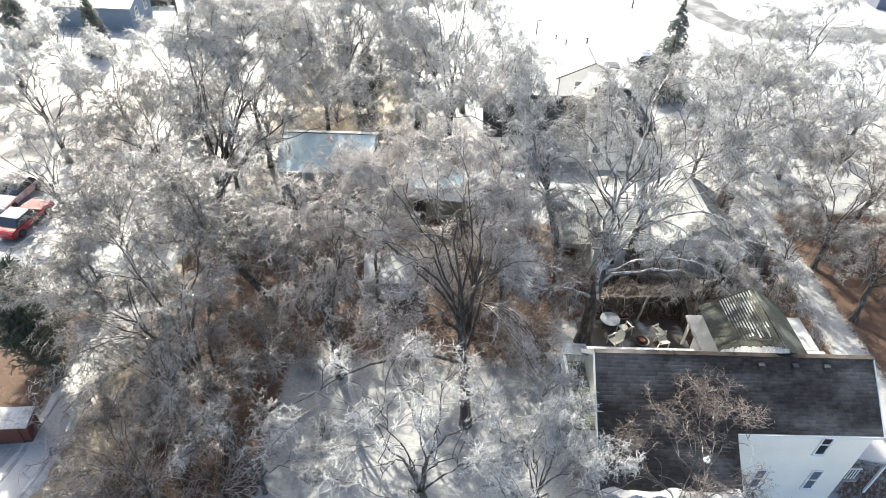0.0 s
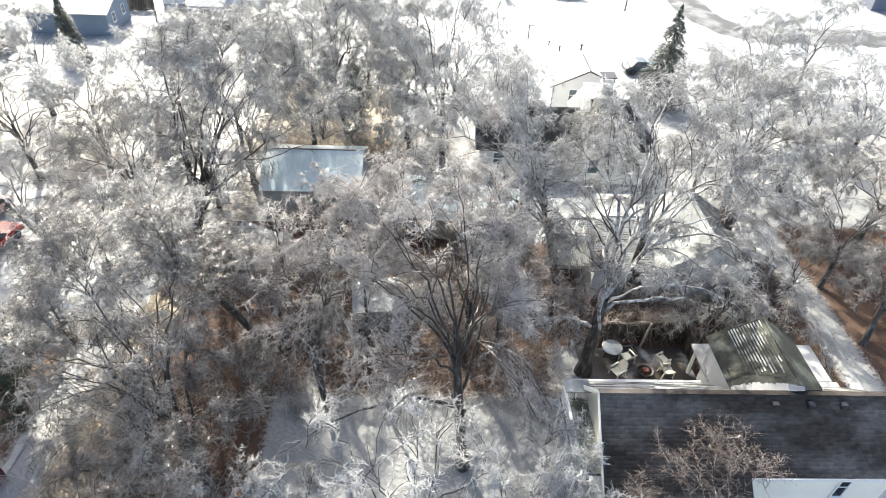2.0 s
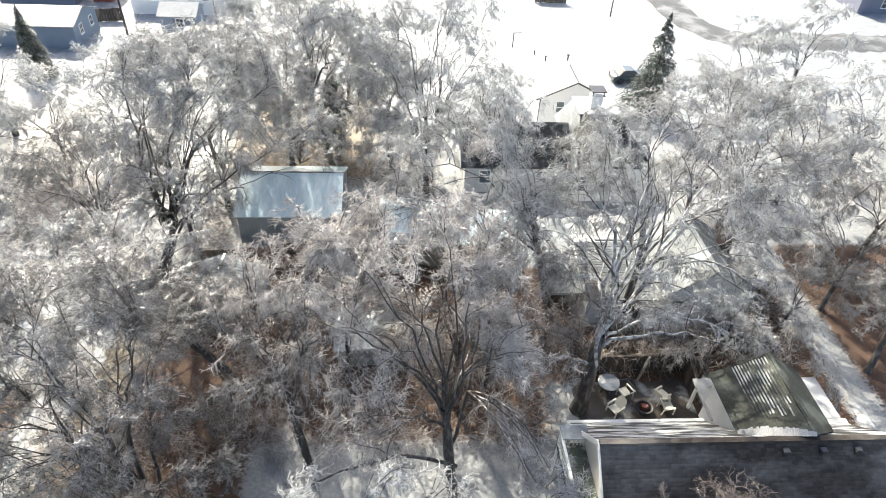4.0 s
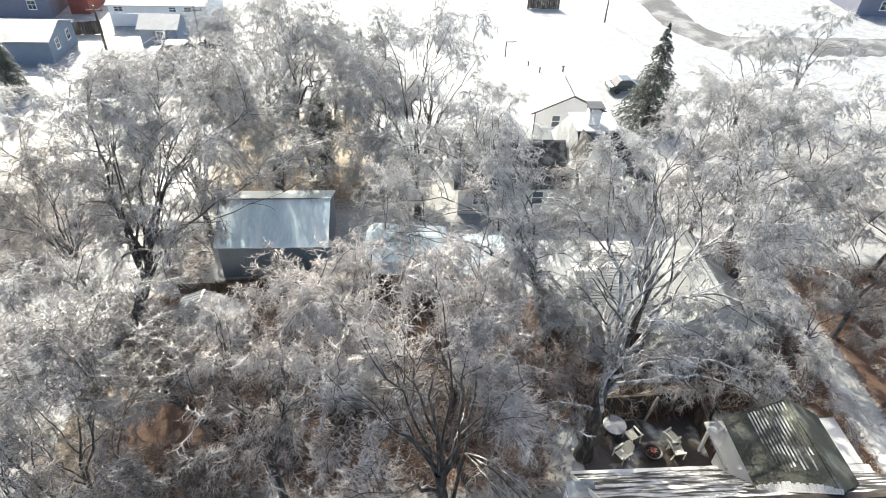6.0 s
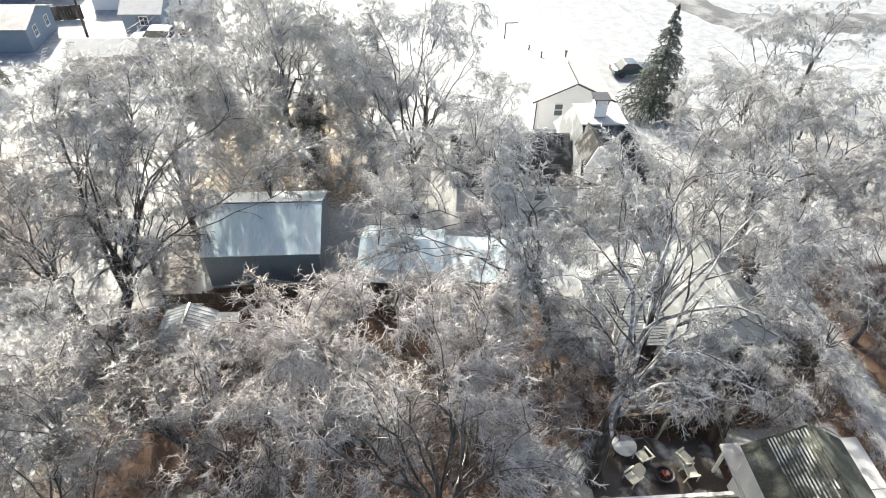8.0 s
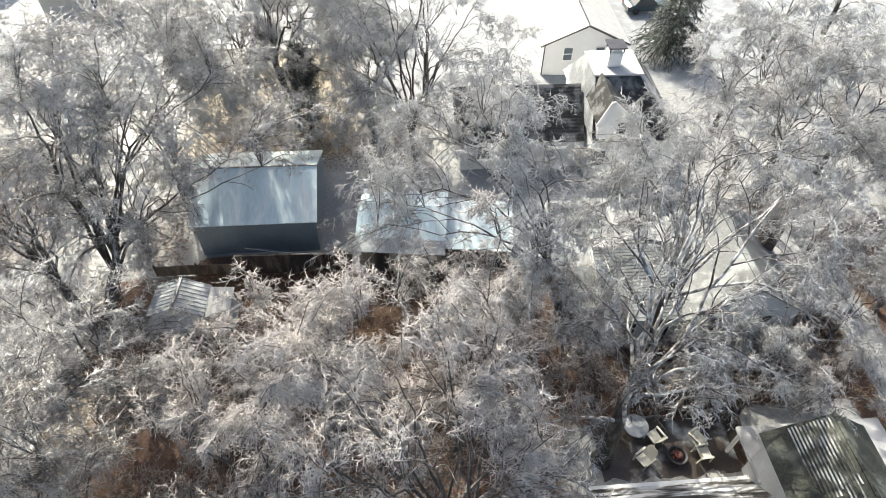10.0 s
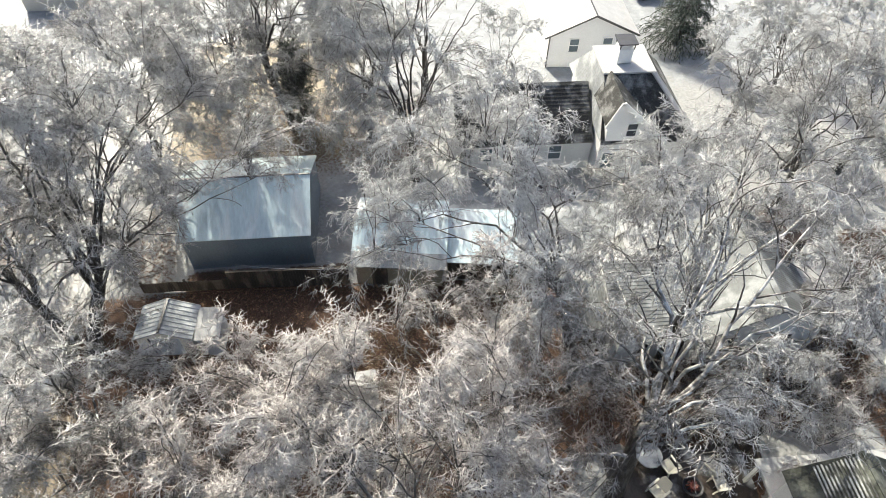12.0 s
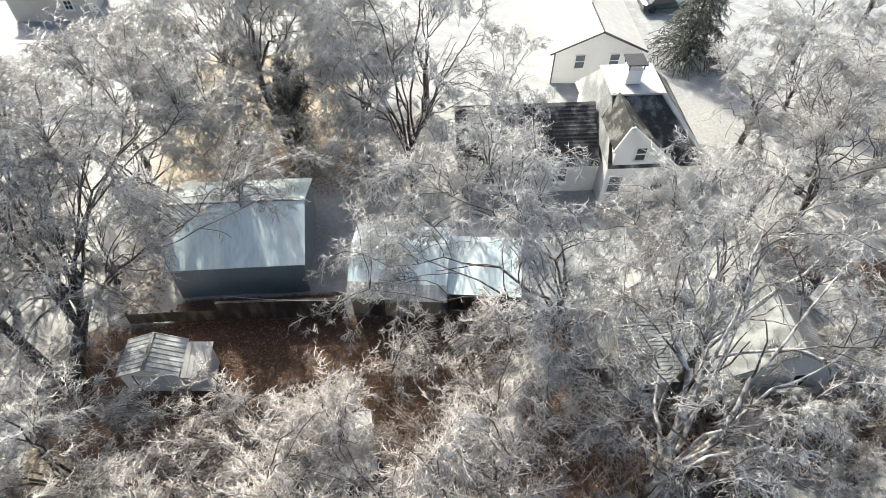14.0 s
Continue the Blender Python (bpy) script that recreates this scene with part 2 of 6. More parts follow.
RUBBER = material("black_rubber", (0.02, 0.02, 0.02), 0.7, spread=0.2, bump=0.05)
CAR_RED = material("red_car_paint", (0.30, 0.012, 0.02), 0.2, spread=0.05, bump=0, coat=0.8)
CAR_FROSTED = material("frosted_red_car_paint", (0.62, 0.40, 0.38), 0.4, spread=0.15, scale=2, fine=9, bump=0.05, second=(0.74, 0.68, 0.67), coat=0.5)
CAR_WHITE = material("white_car_paint", (0.75, 0.76, 0.77), 0.2, spread=0.05, bump=0, coat=0.8)
CAR_DARK = material("dark_teal_car_paint", (0.05, 0.075, 0.08), 0.2, spread=0.05, bump=0, coat=0.8)
BLUE_GREY = material("blue_grey_siding", (0.21, 0.26, 0.32), 0.55, spread=0.08, scale=1, fine=12, bump=0.05)
BLUE_GREY_DARK = material("slate_siding", (0.16, 0.17, 0.22), 0.55, spread=0.08, scale=1, fine=12, bump=0.05)
BEIGE = material("beige_siding", (0.55, 0.52, 0.46), 0.55, spread=0.08, scale=1, fine=12, bump=0.05)
# darker copy of the beige: the workshop wall's shade is in the colour
BEIGE_SHADED = material("shade_darkened_beige_wall", (0.30, 0.26, 0.19), 0.6, spread=0.2, scale=1, fine=12, bump=0.1)
BRICK_RED = material("red_brick", (0.22, 0.06, 0.045), 0.7, spread=0.25, scale=3, fine=18, bump=0.3)
DARK_BRICK = material("sooty_dark_brick", (0.06, 0.045, 0.042), 0.75, spread=0.3, scale=3, fine=18, bump=0.3)
STEEL = material("dark_steel", (0.08, 0.08, 0.085), 0.4, metal=0.7, spread=0.15, bump=0.05)
WIRE = material("icy_cable", (0.35, 0.35, 0.36), 0.3, spread=0.1, bump=0)
LEAVES = material("fallen_brown_leaves", (0.11, 0.056, 0.032), 0.6, spread=0.3, bump=0, island=0.6, second=(0.22, 0.125, 0.07))
DRY_GRASS = material("dry_tan_grass", (0.30, 0.23, 0.13), 0.6, spread=0.3, bump=0, island=0.5, second=(0.5, 0.42, 0.3))


# ---- mesh helpers ----
def mesh_of(name, verts, faces, mat, smooth=False):
    """A mesh from arrays; faces: an (n, 3) or (n, 4) array or a list of such."""
    me = bpy.data.meshes.new(name)
    blocks = faces if isinstance(faces, list) else [faces]
    counts = np.concatenate([np.full(len(b), b.shape[1]) for b in blocks])
    idx = np.concatenate([b.ravel() for b in blocks])
    me.vertices.add(len(verts))
    me.vertices.foreach_set("co", np.asarray(verts, np.float32).ravel())
    me.loops.add(len(idx))
    me.loops.foreach_set("vertex_index", idx.astype(np.int32))
    me.polygons.add(len(counts))
    me.polygons.foreach_set("loop_start", np.concatenate([[0], np.cumsum(counts)[:-1]]).astype(np.int32))
    if smooth:
        me.polygons.foreach_set("use_smooth", np.ones(len(counts), bool))
    me.materials.append(mat)
    me.update(calc_edges=True)
    return me


def empty(name, at=(0, 0, 0), turn=0.0, **tags):
    ob = new(name)
    ob.empty_display_size = 0.2
    ob.matrix_basis = pose(*at, 0, 0, turn)
    return tagged(ob, **tags)


def part(name, bm, mat, parent, label=""):
    """Links a bmesh (or a ready mesh) as one object under a thing or a part."""
    if isinstance(bm, bpy.types.Mesh):
        me = bm
    else:
        me = bpy.data.meshes.new(name)
        bmesh.ops.recalc_face_normals(bm, faces=bm.faces)
        bm.to_mesh(me)
        bm.free()
        me.materials.append(mat)
    ob = new(name, me)
    ob.parent = parent
    return tagged(ob, label=label)


def box(bm, x0, x1, y0, y1, z0, z1):
    v = [bm.verts.new(p) for p in ((x0, y0, z0), (x1, y0, z0), (x1, y1, z0), (x0, y1, z0), (x0, y0, z1), (x1, y0, z1), (x1, y1, z1), (x0, y1, z1))]
    for f in ((0, 3, 2, 1), (4, 5, 6, 7), (0, 1, 5, 4), (1, 2, 6, 5), (2, 3, 7, 6), (3, 0, 4, 7)):
        bm.faces.new([v[i] for i in f])
    return v


def box_part(name, ext, mat, parent, label="", bevel=0.0):
    bm = bmesh.new()
    box(bm, *ext)
    if bevel:
        bmesh.ops.bevel(bm, geom=bm.edges[:], offset=bevel, segments=2, affect="EDGES")
    return part(name, bm, mat, parent, label)


def slab(bm, corners, thick):
    """A plate of that thickness under four corners given in order."""
    p = [Vector(c) for c in corners]
    nrm = (p[1] - p[0]).cross(p[3] - p[0]).normalized()
    if nrm.z < 0:
        nrm = -nrm
    top = [bm.verts.new(q) for q in p]
    low = [bm.verts.new(q - nrm * thick) for q in p]
    bm.faces.new(top)
    bm.faces.new(low[::-1])
    for i in range(len(p)):
        j = (i + 1) % len(p)
        bm.faces.new((top[i], low[i], low[j], top[j]))
    return nrm


def bar(bm, a, b, w, h):
    """A square bar from a to b, w wide and h high."""
    a, b = Vector(a), Vector(b)
    d = (b - a).normalized()
    s = d.cross(Vector((0, 0, 1)))
    s = s.normalized() if s.length > 1e-4 else Vector((1, 0, 0))
    u = s.cross(d).normalized()
    v = []
    for e in (a, b):
        for i, j in ((-1, -1), (1, -1), (1, 1), (-1, 1)):
            v.append(bm.verts.new(e + s * i * w / 2 + u * j * h / 2))
    for f in ((0, 1, 2, 3), (7, 6, 5, 4), (0, 4, 5, 1), (1, 5, 6, 2), (2, 6, 7, 3), (3, 7, 4, 0)):
        bm.faces.new([v[i] for i in f])


def bar_part(name, a, b, w, h, mat, parent, label=""):
    bm = bmesh.new()
    bar(bm, a, b, w, h)
    return part(name, bm, mat, parent, label)


def lathe(bm, profile, n=16, at=(0, 0, 0)):
    rings = []
    for r, z in profile:
        rings.append([bm.verts.new((at[0] + r * math.cos(k * 2 * math.pi / n), at[1] + r * math.sin(k * 2 * math.pi / n), at[2] + z)) for k in range(n)])
    for a, b in zip(rings, rings[1:]):
        for k in range(n):
            bm.faces.new((a[k], a[(k + 1) % n], b[(k + 1) % n], b[k]))
    bm.faces.new(rings[0][::-1])
    bm.faces.new(rings[-1])


# ---- ground ----
def smooth_step(v, a, b):
    t = np.clip((v - a) / (b - a), 0, 1)
    return t * t * (3 - 2 * t)


def zone(x, y, x0, x1, y0, y1, soft=1.5):
    return smooth_step(x, x0 - soft, x0 + soft) * (1 - smooth_step(x, x1 - soft, x1 + soft)) * smooth_step(y, y0 - soft, y0 + soft) * (1 - smooth_step(y, y1 - soft, y1 + soft))


def ground_height(x, y):
    x, y = np.asarray(x, float), np.asarray(y, float)
    dip = -3.0 * smooth_step(x, 11, 14.5) * (1 - smooth_step(y, 18.3, 20.5)) * (1 - smooth_step(x, 40, 60))
    near = 1 - smooth_step(np.hypot(x, y - 40), 70, 160)
    return dip + near * (0.05 * np.sin(x * 0.9 + 1.3 * np.sin(y * 0.31)) * np.sin(y * 0.7 + 0.5) + 0.03 * np.sin(x * 2.3) * np.sin(y * 2.9))


def build_ground():
    ax = np.concatenate([[-4000, -1500, -600, -300, -180, -130, -100], np.arange(-85, -45, 2.0), np.arange(-45, 60, 0.5), np.arange(60, 100, 2.0), [120, 160, 300, 600, 1500, 4000]])
    ay = np.concatenate([[-4000, -1500, -600, -200, -80, -30, -10], np.arange(0, 10, 1.0), np.arange(10, 72, 0.5), np.arange(72, 130, 2.0), [150, 200, 300, 600, 1500, 4000]])
    gx, gy = np.meshgrid(ax, ay)
    verts = np.stack([gx, gy, ground_height(gx, gy)], -1).reshape(-1, 3)
    w, h = len(ax), len(ay)
    i, j = np.meshgrid(np.arange(w - 1), np.arange(h - 1))
    a = (j * w + i).ravel()
    me = mesh_of("ground", verts, np.stack([a, a + 1, a + w + 1, a + w], 1), GROUND, True)
    x, y = verts[:, 0], verts[:, 1]
    # cover left of the barn: brown ground plus crown shade put into colour
    leaf = np.maximum.reduce([
        zone(x, y, -17, 4.5, 32.5, 39.6, 0.8), 0.85 * zone(x, y, 4, 11, 33, 39.2, 0.8), 0.8 * zone(x, y, 3, 17, 28.5, 33.4, 1.0), 0.5 * zone(x, y, -16.5, -12, 39.5, 48, 1.5), 0.85 * zone(x, y, -12, -2.6, 39, 41.4, 0.4), 0.62 * zone(x, y, -6.5, 8.5, 24.5, 34.5, 1.5), 0.9 * zone(x, y, 8, 25, 29.2, 33.4, 1.0),
        0.85 * zone(x, y, -15.5, -6, 25, 34, 1.8), 0.8 * zone(x, y, 27.4, 40, 18, 42, 1.2), 0.85 * zone(x, y, 23.6, 25.4, 21, 44, 0.4), 0.6 * zone(x, y, 22.5, 34, 10, 20, 1.0), 0.95 * zone(x, y, -15.8, -8.0, 13, 27, 1.2),
        0.75 * zone(x, y, 22.2, 24.8, 30, 38, 0.6), 0.48 * zone(x, y, -14, 4, 48, 58, 2.0), 0.5 * zone(x, y, -30, -19.8, 40, 52, 2.5), 0.7 * zone(x, y, -26, -20.2, 20, 29, 1.2), 0.9 * zone(x, y, 10, 17, 26, 30, 0.5)])
    grass = np.maximum.reduce([0.45 * zone(x, y, -60, -26, 44, 66, 3), 0.8 * zone(x, y, -19.2, -15.0, 12, 34, 0.9), 0.42 * zone(x, y, 36, 60, 30, 70, 4), 0.25 * zone(x, y, -8, 2, 18.5, 24, 1.5),
                               0.72 * zone(x, y, -16, -2, 50, 66, 2.0)])
    ice = np.maximum.reduce([0.62 * zone(x, y, -34, -20, 30, 42, 1.5), 0.62 * zone(x, y, 3, 22, 39.6, 47, 0.8), 0.1 * zone(x, y, -13, 9, 15, 24.5, 1.5), 0.45 * zone(x, y, -34, -12, 42, 66, 2), 0.6 * zone(x, y, -4.4, -1.8, 40, 52, 0.6), 0.66 * zone(x, y, -80, 80, 56, 130, 5)])
    col = np.stack([leaf, grass, ice, np.ones_like(leaf)], 1).astype(np.float32)
    att = me.color_attributes.new("cover", "FLOAT_COLOR", "POINT")
    att.data.foreach_set("color", col.ravel())
    tagged(new("ground", me), "snowy yards with ice, dead grass and brown leaf litter", "ground", kind="structure")


build_ground()


# ---- trees ----
def unit(v):
    return v / np.maximum(np.linalg.norm(v, axis=-1, keepdims=True), 1e-9)


def tubes(pts, rad, sides):
    """Tubes round polylines: pts (n, k, 3), rad (n, k)."""
    n, k, _ = pts.shape
    tan = unit(np.gradient(pts, axis=1))
    ref = np.where(np.abs(tan[:, :1, 2:]) > 0.8, [[[1.0, 0.2, 0.0]]], [[[0.1, 0.0, 1.0]]])
    u = unit(np.cross(tan, np.broadcast_to(ref, tan.shape)))
    v = np.cross(tan, u)
    ang = np.arange(sides) * 2 * np.pi / sides
    ring = u[:, :, None] * np.cos(ang)[:, None] + v[:, :, None] * np.sin(ang)[:, None]
    verts = pts[:, :, None] + ring * rad[:, :, None, None]
    base = np.arange(n)[:, None, None] * k * sides + np.arange(k - 1)[None, :, None] * sides
    s = np.arange(sides)[None, None]
    t = (s + 1) % sides
    faces = np.stack([base + s, base + t, base + sides + t, base + sides + s], -1).reshape(-1, 4)
    return verts.reshape(-1, 3), faces


def join(blocks):
    """Several (vertices, faces) as one, with triangles and quads kept apart."""
    vs, fs, o = [], [], 0
    for v, f in blocks:
        vs.append(v)
        fs += [g + o for g in (f if isinstance(f, list) else [f])]
        o += len(v)
    return np.concatenate(vs), fs


def spikes(start, end, rad):
    """Slim three-sided cones from start to end."""
    n = len(start)
    d = unit(end - start)
    ref = np.where(np.abs(d[:, 2:]) > 0.8, [[1.0, 0.2, 0.0]], [[0.1, 0.0, 1.0]])
    u = unit(np.cross(d, ref))
    v = np.cross(d, u)
    c, s = math.cos(2.094), math.sin(2.094)
    verts = np.stack([start + u * rad[:, None], start + (u * c + v * s) * rad[:, None], start + (u * c - v * s) * rad[:, None], end], 1)
    o = np.arange(n)[:, None] * 4
    return verts.reshape(-1, 3), np.concatenate([o + [0, 1, 3], o + [1, 2, 3], o + [2, 0, 3]])


def whips(pts, rad):
    """Three-sided tubes that end in a point."""
    v, f = tubes(pts[:, :-1], rad[:, :-1], 3)
    n, k, _ = pts.shape
    k -= 1
    tips = len(v) + np.arange(n)[:, None]
    o = np.arange(n)[:, None] * k * 3 + (k - 1) * 3
    g = np.concatenate([np.concatenate([o + i, o + (i + 1) % 3, tips], 1) for i in range(3)])
    return np.concatenate([v, pts[:, -1]]), [f, g]


def grow(rng, start, heading, length, k, droop, wander):
    """Polylines that start at points, wander and sag under their ice."""
    n = len(start)
    pts = np.empty((n, k + 1, 3))
    pts[:, 0] = start
    d = unit(heading)
    for i in range(k):
        d = unit(d + rng.normal(0, wander, (n, 3)) + np.array([0, 0, -1.0]) * (droop * (i + 0.5) / k))
        pts[:, i + 1] = pts[:, i] + d * (length / k)[:, None]
    return pts


def sprout(rng, pts, rad, count, lo, hi):
    """Places along polylines: position, tangent, radius there, and how far along."""
    n, k, _ = pts.shape
    f = lo + (hi - lo) * (np.arange(count)[None] + rng.random((n, count))) / count
    s = f * (k - 1)
    i = np.minimum(s.astype(int), k - 2)
    w = (s - i)[..., None]
    row = np.arange(n)[:, None]
    p = pts[row, i] * (1 - w) + pts[row, i + 1] * w
    tan = unit(pts[row, i + 1] - pts[row, i])
    r = rad[row, i] * (1 - w[..., 0]) + rad[row, i + 1] * w[..., 0]
    return p.reshape(-1, 3), tan.reshape(-1, 3), r.ravel(), f.ravel()


def taper(n, k, r0, r1):
    return np.asarray(r0)[:, None] * np.linspace(1, 0, k)[None] ** 0.8 + np.asarray(r1)[:, None] * (1 - np.linspace(1, 0, k)[None] ** 0.8)


def tree_parts(seed, height, spread, trunk=0.3, limbs=8, girth=0.22, lean=(0.0, 0.0), dense=1.0, droop=1.0, twig=0.0138, low=0.35, flat=0.55, forks=3, crown=None):
    """Arrays of one ice-laden tree about its foot: trunk, limbs, branches and the twigs of a lobed, sagging crown."""
    rng = np.random.default_rng(seed)
    mid = np.array(crown if crown else (lean[0] * 1.6, lean[1] * 1.6), float)
    top = np.array([lean[0], lean[1], height * trunk])
    zs = np.linspace(0, 1, 7)
    bend = rng.normal(0, 0.12, (7, 2)).cumsum(0) * zs[:, None] * 0.5
    stem = np.stack([top[0] * zs ** 1.3 + bend[:, 0], top[1] * zs ** 1.3 + bend[:, 1], top[2] * zs - 0.15 * (1 - zs)], 1)[None]
    stem_r = (girth * np.array([1.55, 1.12, 1.0, 0.95, 0.9, 0.84, 0.7]))[None]
    out = {"trunk": tubes(stem, stem_r, 9)}
    # limbs rise, arch outwards and sag at their ends
    lp, lr = [], []
    for i in range(limbs):
        az = i * 2.399 + rng.normal(0, 0.4)
        u = (i + 0.5) / limbs
        reach = spread * (1.0 - flat * u ** 1.8) * rng.uniform(0.6, 0.9)
        rise = height * (low + (0.94 - low) * u ** 0.8) * rng.uniform(0.86, 0.98)
        s = stem[0, rng.integers(3 if u < 0.4 else 5, 7)]
        e = np.array([mid[0] + reach * math.cos(az), mid[1] + reach * math.sin(az), rise])
        c = s + (e - s) * np.array([0.3, 0.3, 0.7]) + np.array([0, 0, height * 0.14 * (1 - u * 0.6)])
        q = np.linspace(0, 1, 12)[:, None]
        line = s * (1 - q) ** 2 + 2 * c * q * (1 - q) + e * q ** 2
        kink = rng.normal(0, 0.17 * spread / 6, (11, 3)).cumsum(0)
        line[1:] += (kink - kink[-1] * q[1:] * 0.5) * 0.75
        lp.append(line)
        lr.append(girth * rng.uniform(0.24, 0.36) * np.linspace(1, 0.16, 12) ** 1.1)
    lp, lr = np.array(lp), np.array(lr)
    out["limb"] = [tubes(lp[i:i + 1], lr[i:i + 1], 6) for i in range(limbs)]
    # forks off the limbs
    p, t, r, f = sprout(rng, lp, lr, forks, 0.3, 0.85)
    perp = unit(np.cross(t, rng.normal(size=t.shape)))
    n = len(p)
    fk = grow(rng, p, t * 0.8 + perp * 0.65 + [0, 0, 0.35], spread * rng.uniform(0.3, 0.5, n) * (1.2 - 0.6 * f), 11, 0.12, 0.11)
    fr = taper(n, 12, np.minimum(r * 0.7, 0.10), np.full(n, 0.016))
    node = np.concatenate([lp[:, 3:].reshape(-1, 3), fk[:, 4:].reshape(-1, 3)])
    node_r = np.concatenate([lr[:, 3:].ravel(), fr[:, 4:].ravel()])
    # boughs fill a lobed dome, each from the nearest limb that lies below it
    n = int((20 + 98 * dense) * (spread / 7) ** 1.5)
    lumps = max(7, n // 3)
    az, v = rng.random(lumps) * 2 * np.pi, rng.random(lumps) ** 0.85
    ph = rng.random(3) * 6.28
    lobe = 1 + 0.16 * np.sin(3 * az + ph[0] + 2 * v) + 0.12 * np.sin(5 * az + ph[1] - 5 * v) + 0.07 * np.sin(9 * az + ph[2])
    far = spread * np.sqrt(1 - (0.97 * v) ** 2) * lobe * rng.uniform(0.3, 1.0, lumps) ** 0.4
    base = height * low * 0.85
    end = np.stack([mid[0] + far * np.cos(az), mid[1] + far * np.sin(az), base + (height - base) * v * rng.uniform(0.86, 1.0, lumps)], 1)
    end = end[np.arange(n) % lumps] + rng.normal(0, 0.095 * spread, (n, 3)) * [1, 1, 0.6]
    end[:, 2] = np.clip(end[:, 2], 0.6, height)
    gap = end[:, None] - node[None]
    cost = np.abs(np.linalg.norm(gap, axis=2) - 0.2 * spread) + 1.6 * np.maximum(0.3 - gap[..., 2], 0)
    k = cost.argmin(1)
    s = node[k]
    span = np.linalg.norm(end - s, axis=1)[:, None]
    c = s + (end - s) * [0.5, 0.5, 0.85] + np.concatenate([rng.normal(0, 0.08, (n, 2)) * span, (0.2 + 0.1 * droop) * span], 1)
    q = np.linspace(0, 1, 7)[None, :, None]
    b0 = s[:, None] * (1 - q) ** 2 + 2 * c[:, None] * q * (1 - q) + end[:, None] * q ** 2
    b0[:, 1:] += rng.normal(0, 0.05, (n, 6, 3))
    r0 = taper(n, 7, np.clip(node_r[k] * 0.7, 0.018, 0.05), np.full(n, 0.013))
    # branches that arch over and hang, with flat sprays of short twigs along them
    p, t, r, f = sprout(rng, b0, r0, 7, 0.2, 1.0)
    perp = unit(np.cross(t, rng.normal(size=t.shape)))
    n = len(p)
    outward = unit((p - [mid[0], mid[1], 0]) * [1, 1, 0] + 1e-6)
    b1 = grow(rng, p, t * 0.65 + perp * 0.75 + outward * 0.2, (0.3 + spread * 0.075) * rng.uniform(0.5, 1.5, n), 3, droop * 0.4, 0.2)
    r1 = taper(n, 4, np.minimum(r * 0.6, 0.02), np.full(n, 0.008))
    p, t, r, f = sprout(rng, b1, r1, 9, 0.08, 1.0)
    perp = unit(np.cross(t, rng.normal(size=t.shape)) * [1, 1, 0.6])
    n = len(p)
    b2 = grow(rng, p, t * 0.6 + perp * 0.8, (0.16 + spread * 0.028) * rng.uniform(0.5, 1.5, n), 1, droop * 0.5, 0.15)
    r2 = taper(n, 2, twig * rng.uniform(0.9, 1.5, n), np.full(n, twig * 0.6))
    p, t, r, f = sprout(rng, b2, r2, 4, 0.15, 1.0)
    perp = unit(np.cross(t, rng.normal(size=t.shape)))
    n = len(p)
    tip = p + unit(t * 0.65 + perp * 0.8 + [0, 0, -0.1 * droop]) * (rng.uniform(0.08, 0.24, n) * (0.75 + spread * 0.04))[:, None]
    out["branch"] = join([tubes(fk, fr, 5), tubes(b0, r0, 4)])
    out["twig"] = join([tubes(b1, r1, 3), spikes(b2[:, 0], b2[:, 1], r2[:, 0]), spikes(p, tip, twig * rng.uniform(0.6, 1.15, n))])
    return out


def place_tree(name, label, x, y, parts, twig_mat, bark=None, limb=None, turn=0.0, size=1.0, group="ice-laden yard trees", category="tree"):
    """One tree as a thing with trunk, limbs, branches and crown."""
    bark = bark or BARK
    ob = empty(name, (x, y, float(ground_height(x, y)) - 0.03), turn, label=label, category=category, group=group)
    part("trunk", mesh_of("trunk", *parts["trunk"], bark, True), None, ob, "dark wet bark trunk")
    for v, f in parts["limb"]:
        part("limb", mesh_of("limb", v, f, limb or BARK_LIMB, True), None, ob)
    tagged(part("branchwork", mesh_of("branchwork", *parts["branch"], BARK_ICY, True), None, ob, "ice-glazed branches"), kind="stuff")
    tagged(part("crown", mesh_of("crown", *parts["twig"], twig_mat), None, ob, "sagging twigs cased in clear ice"), kind="stuff")
    ob.scale = (size,) * 3
    return ob


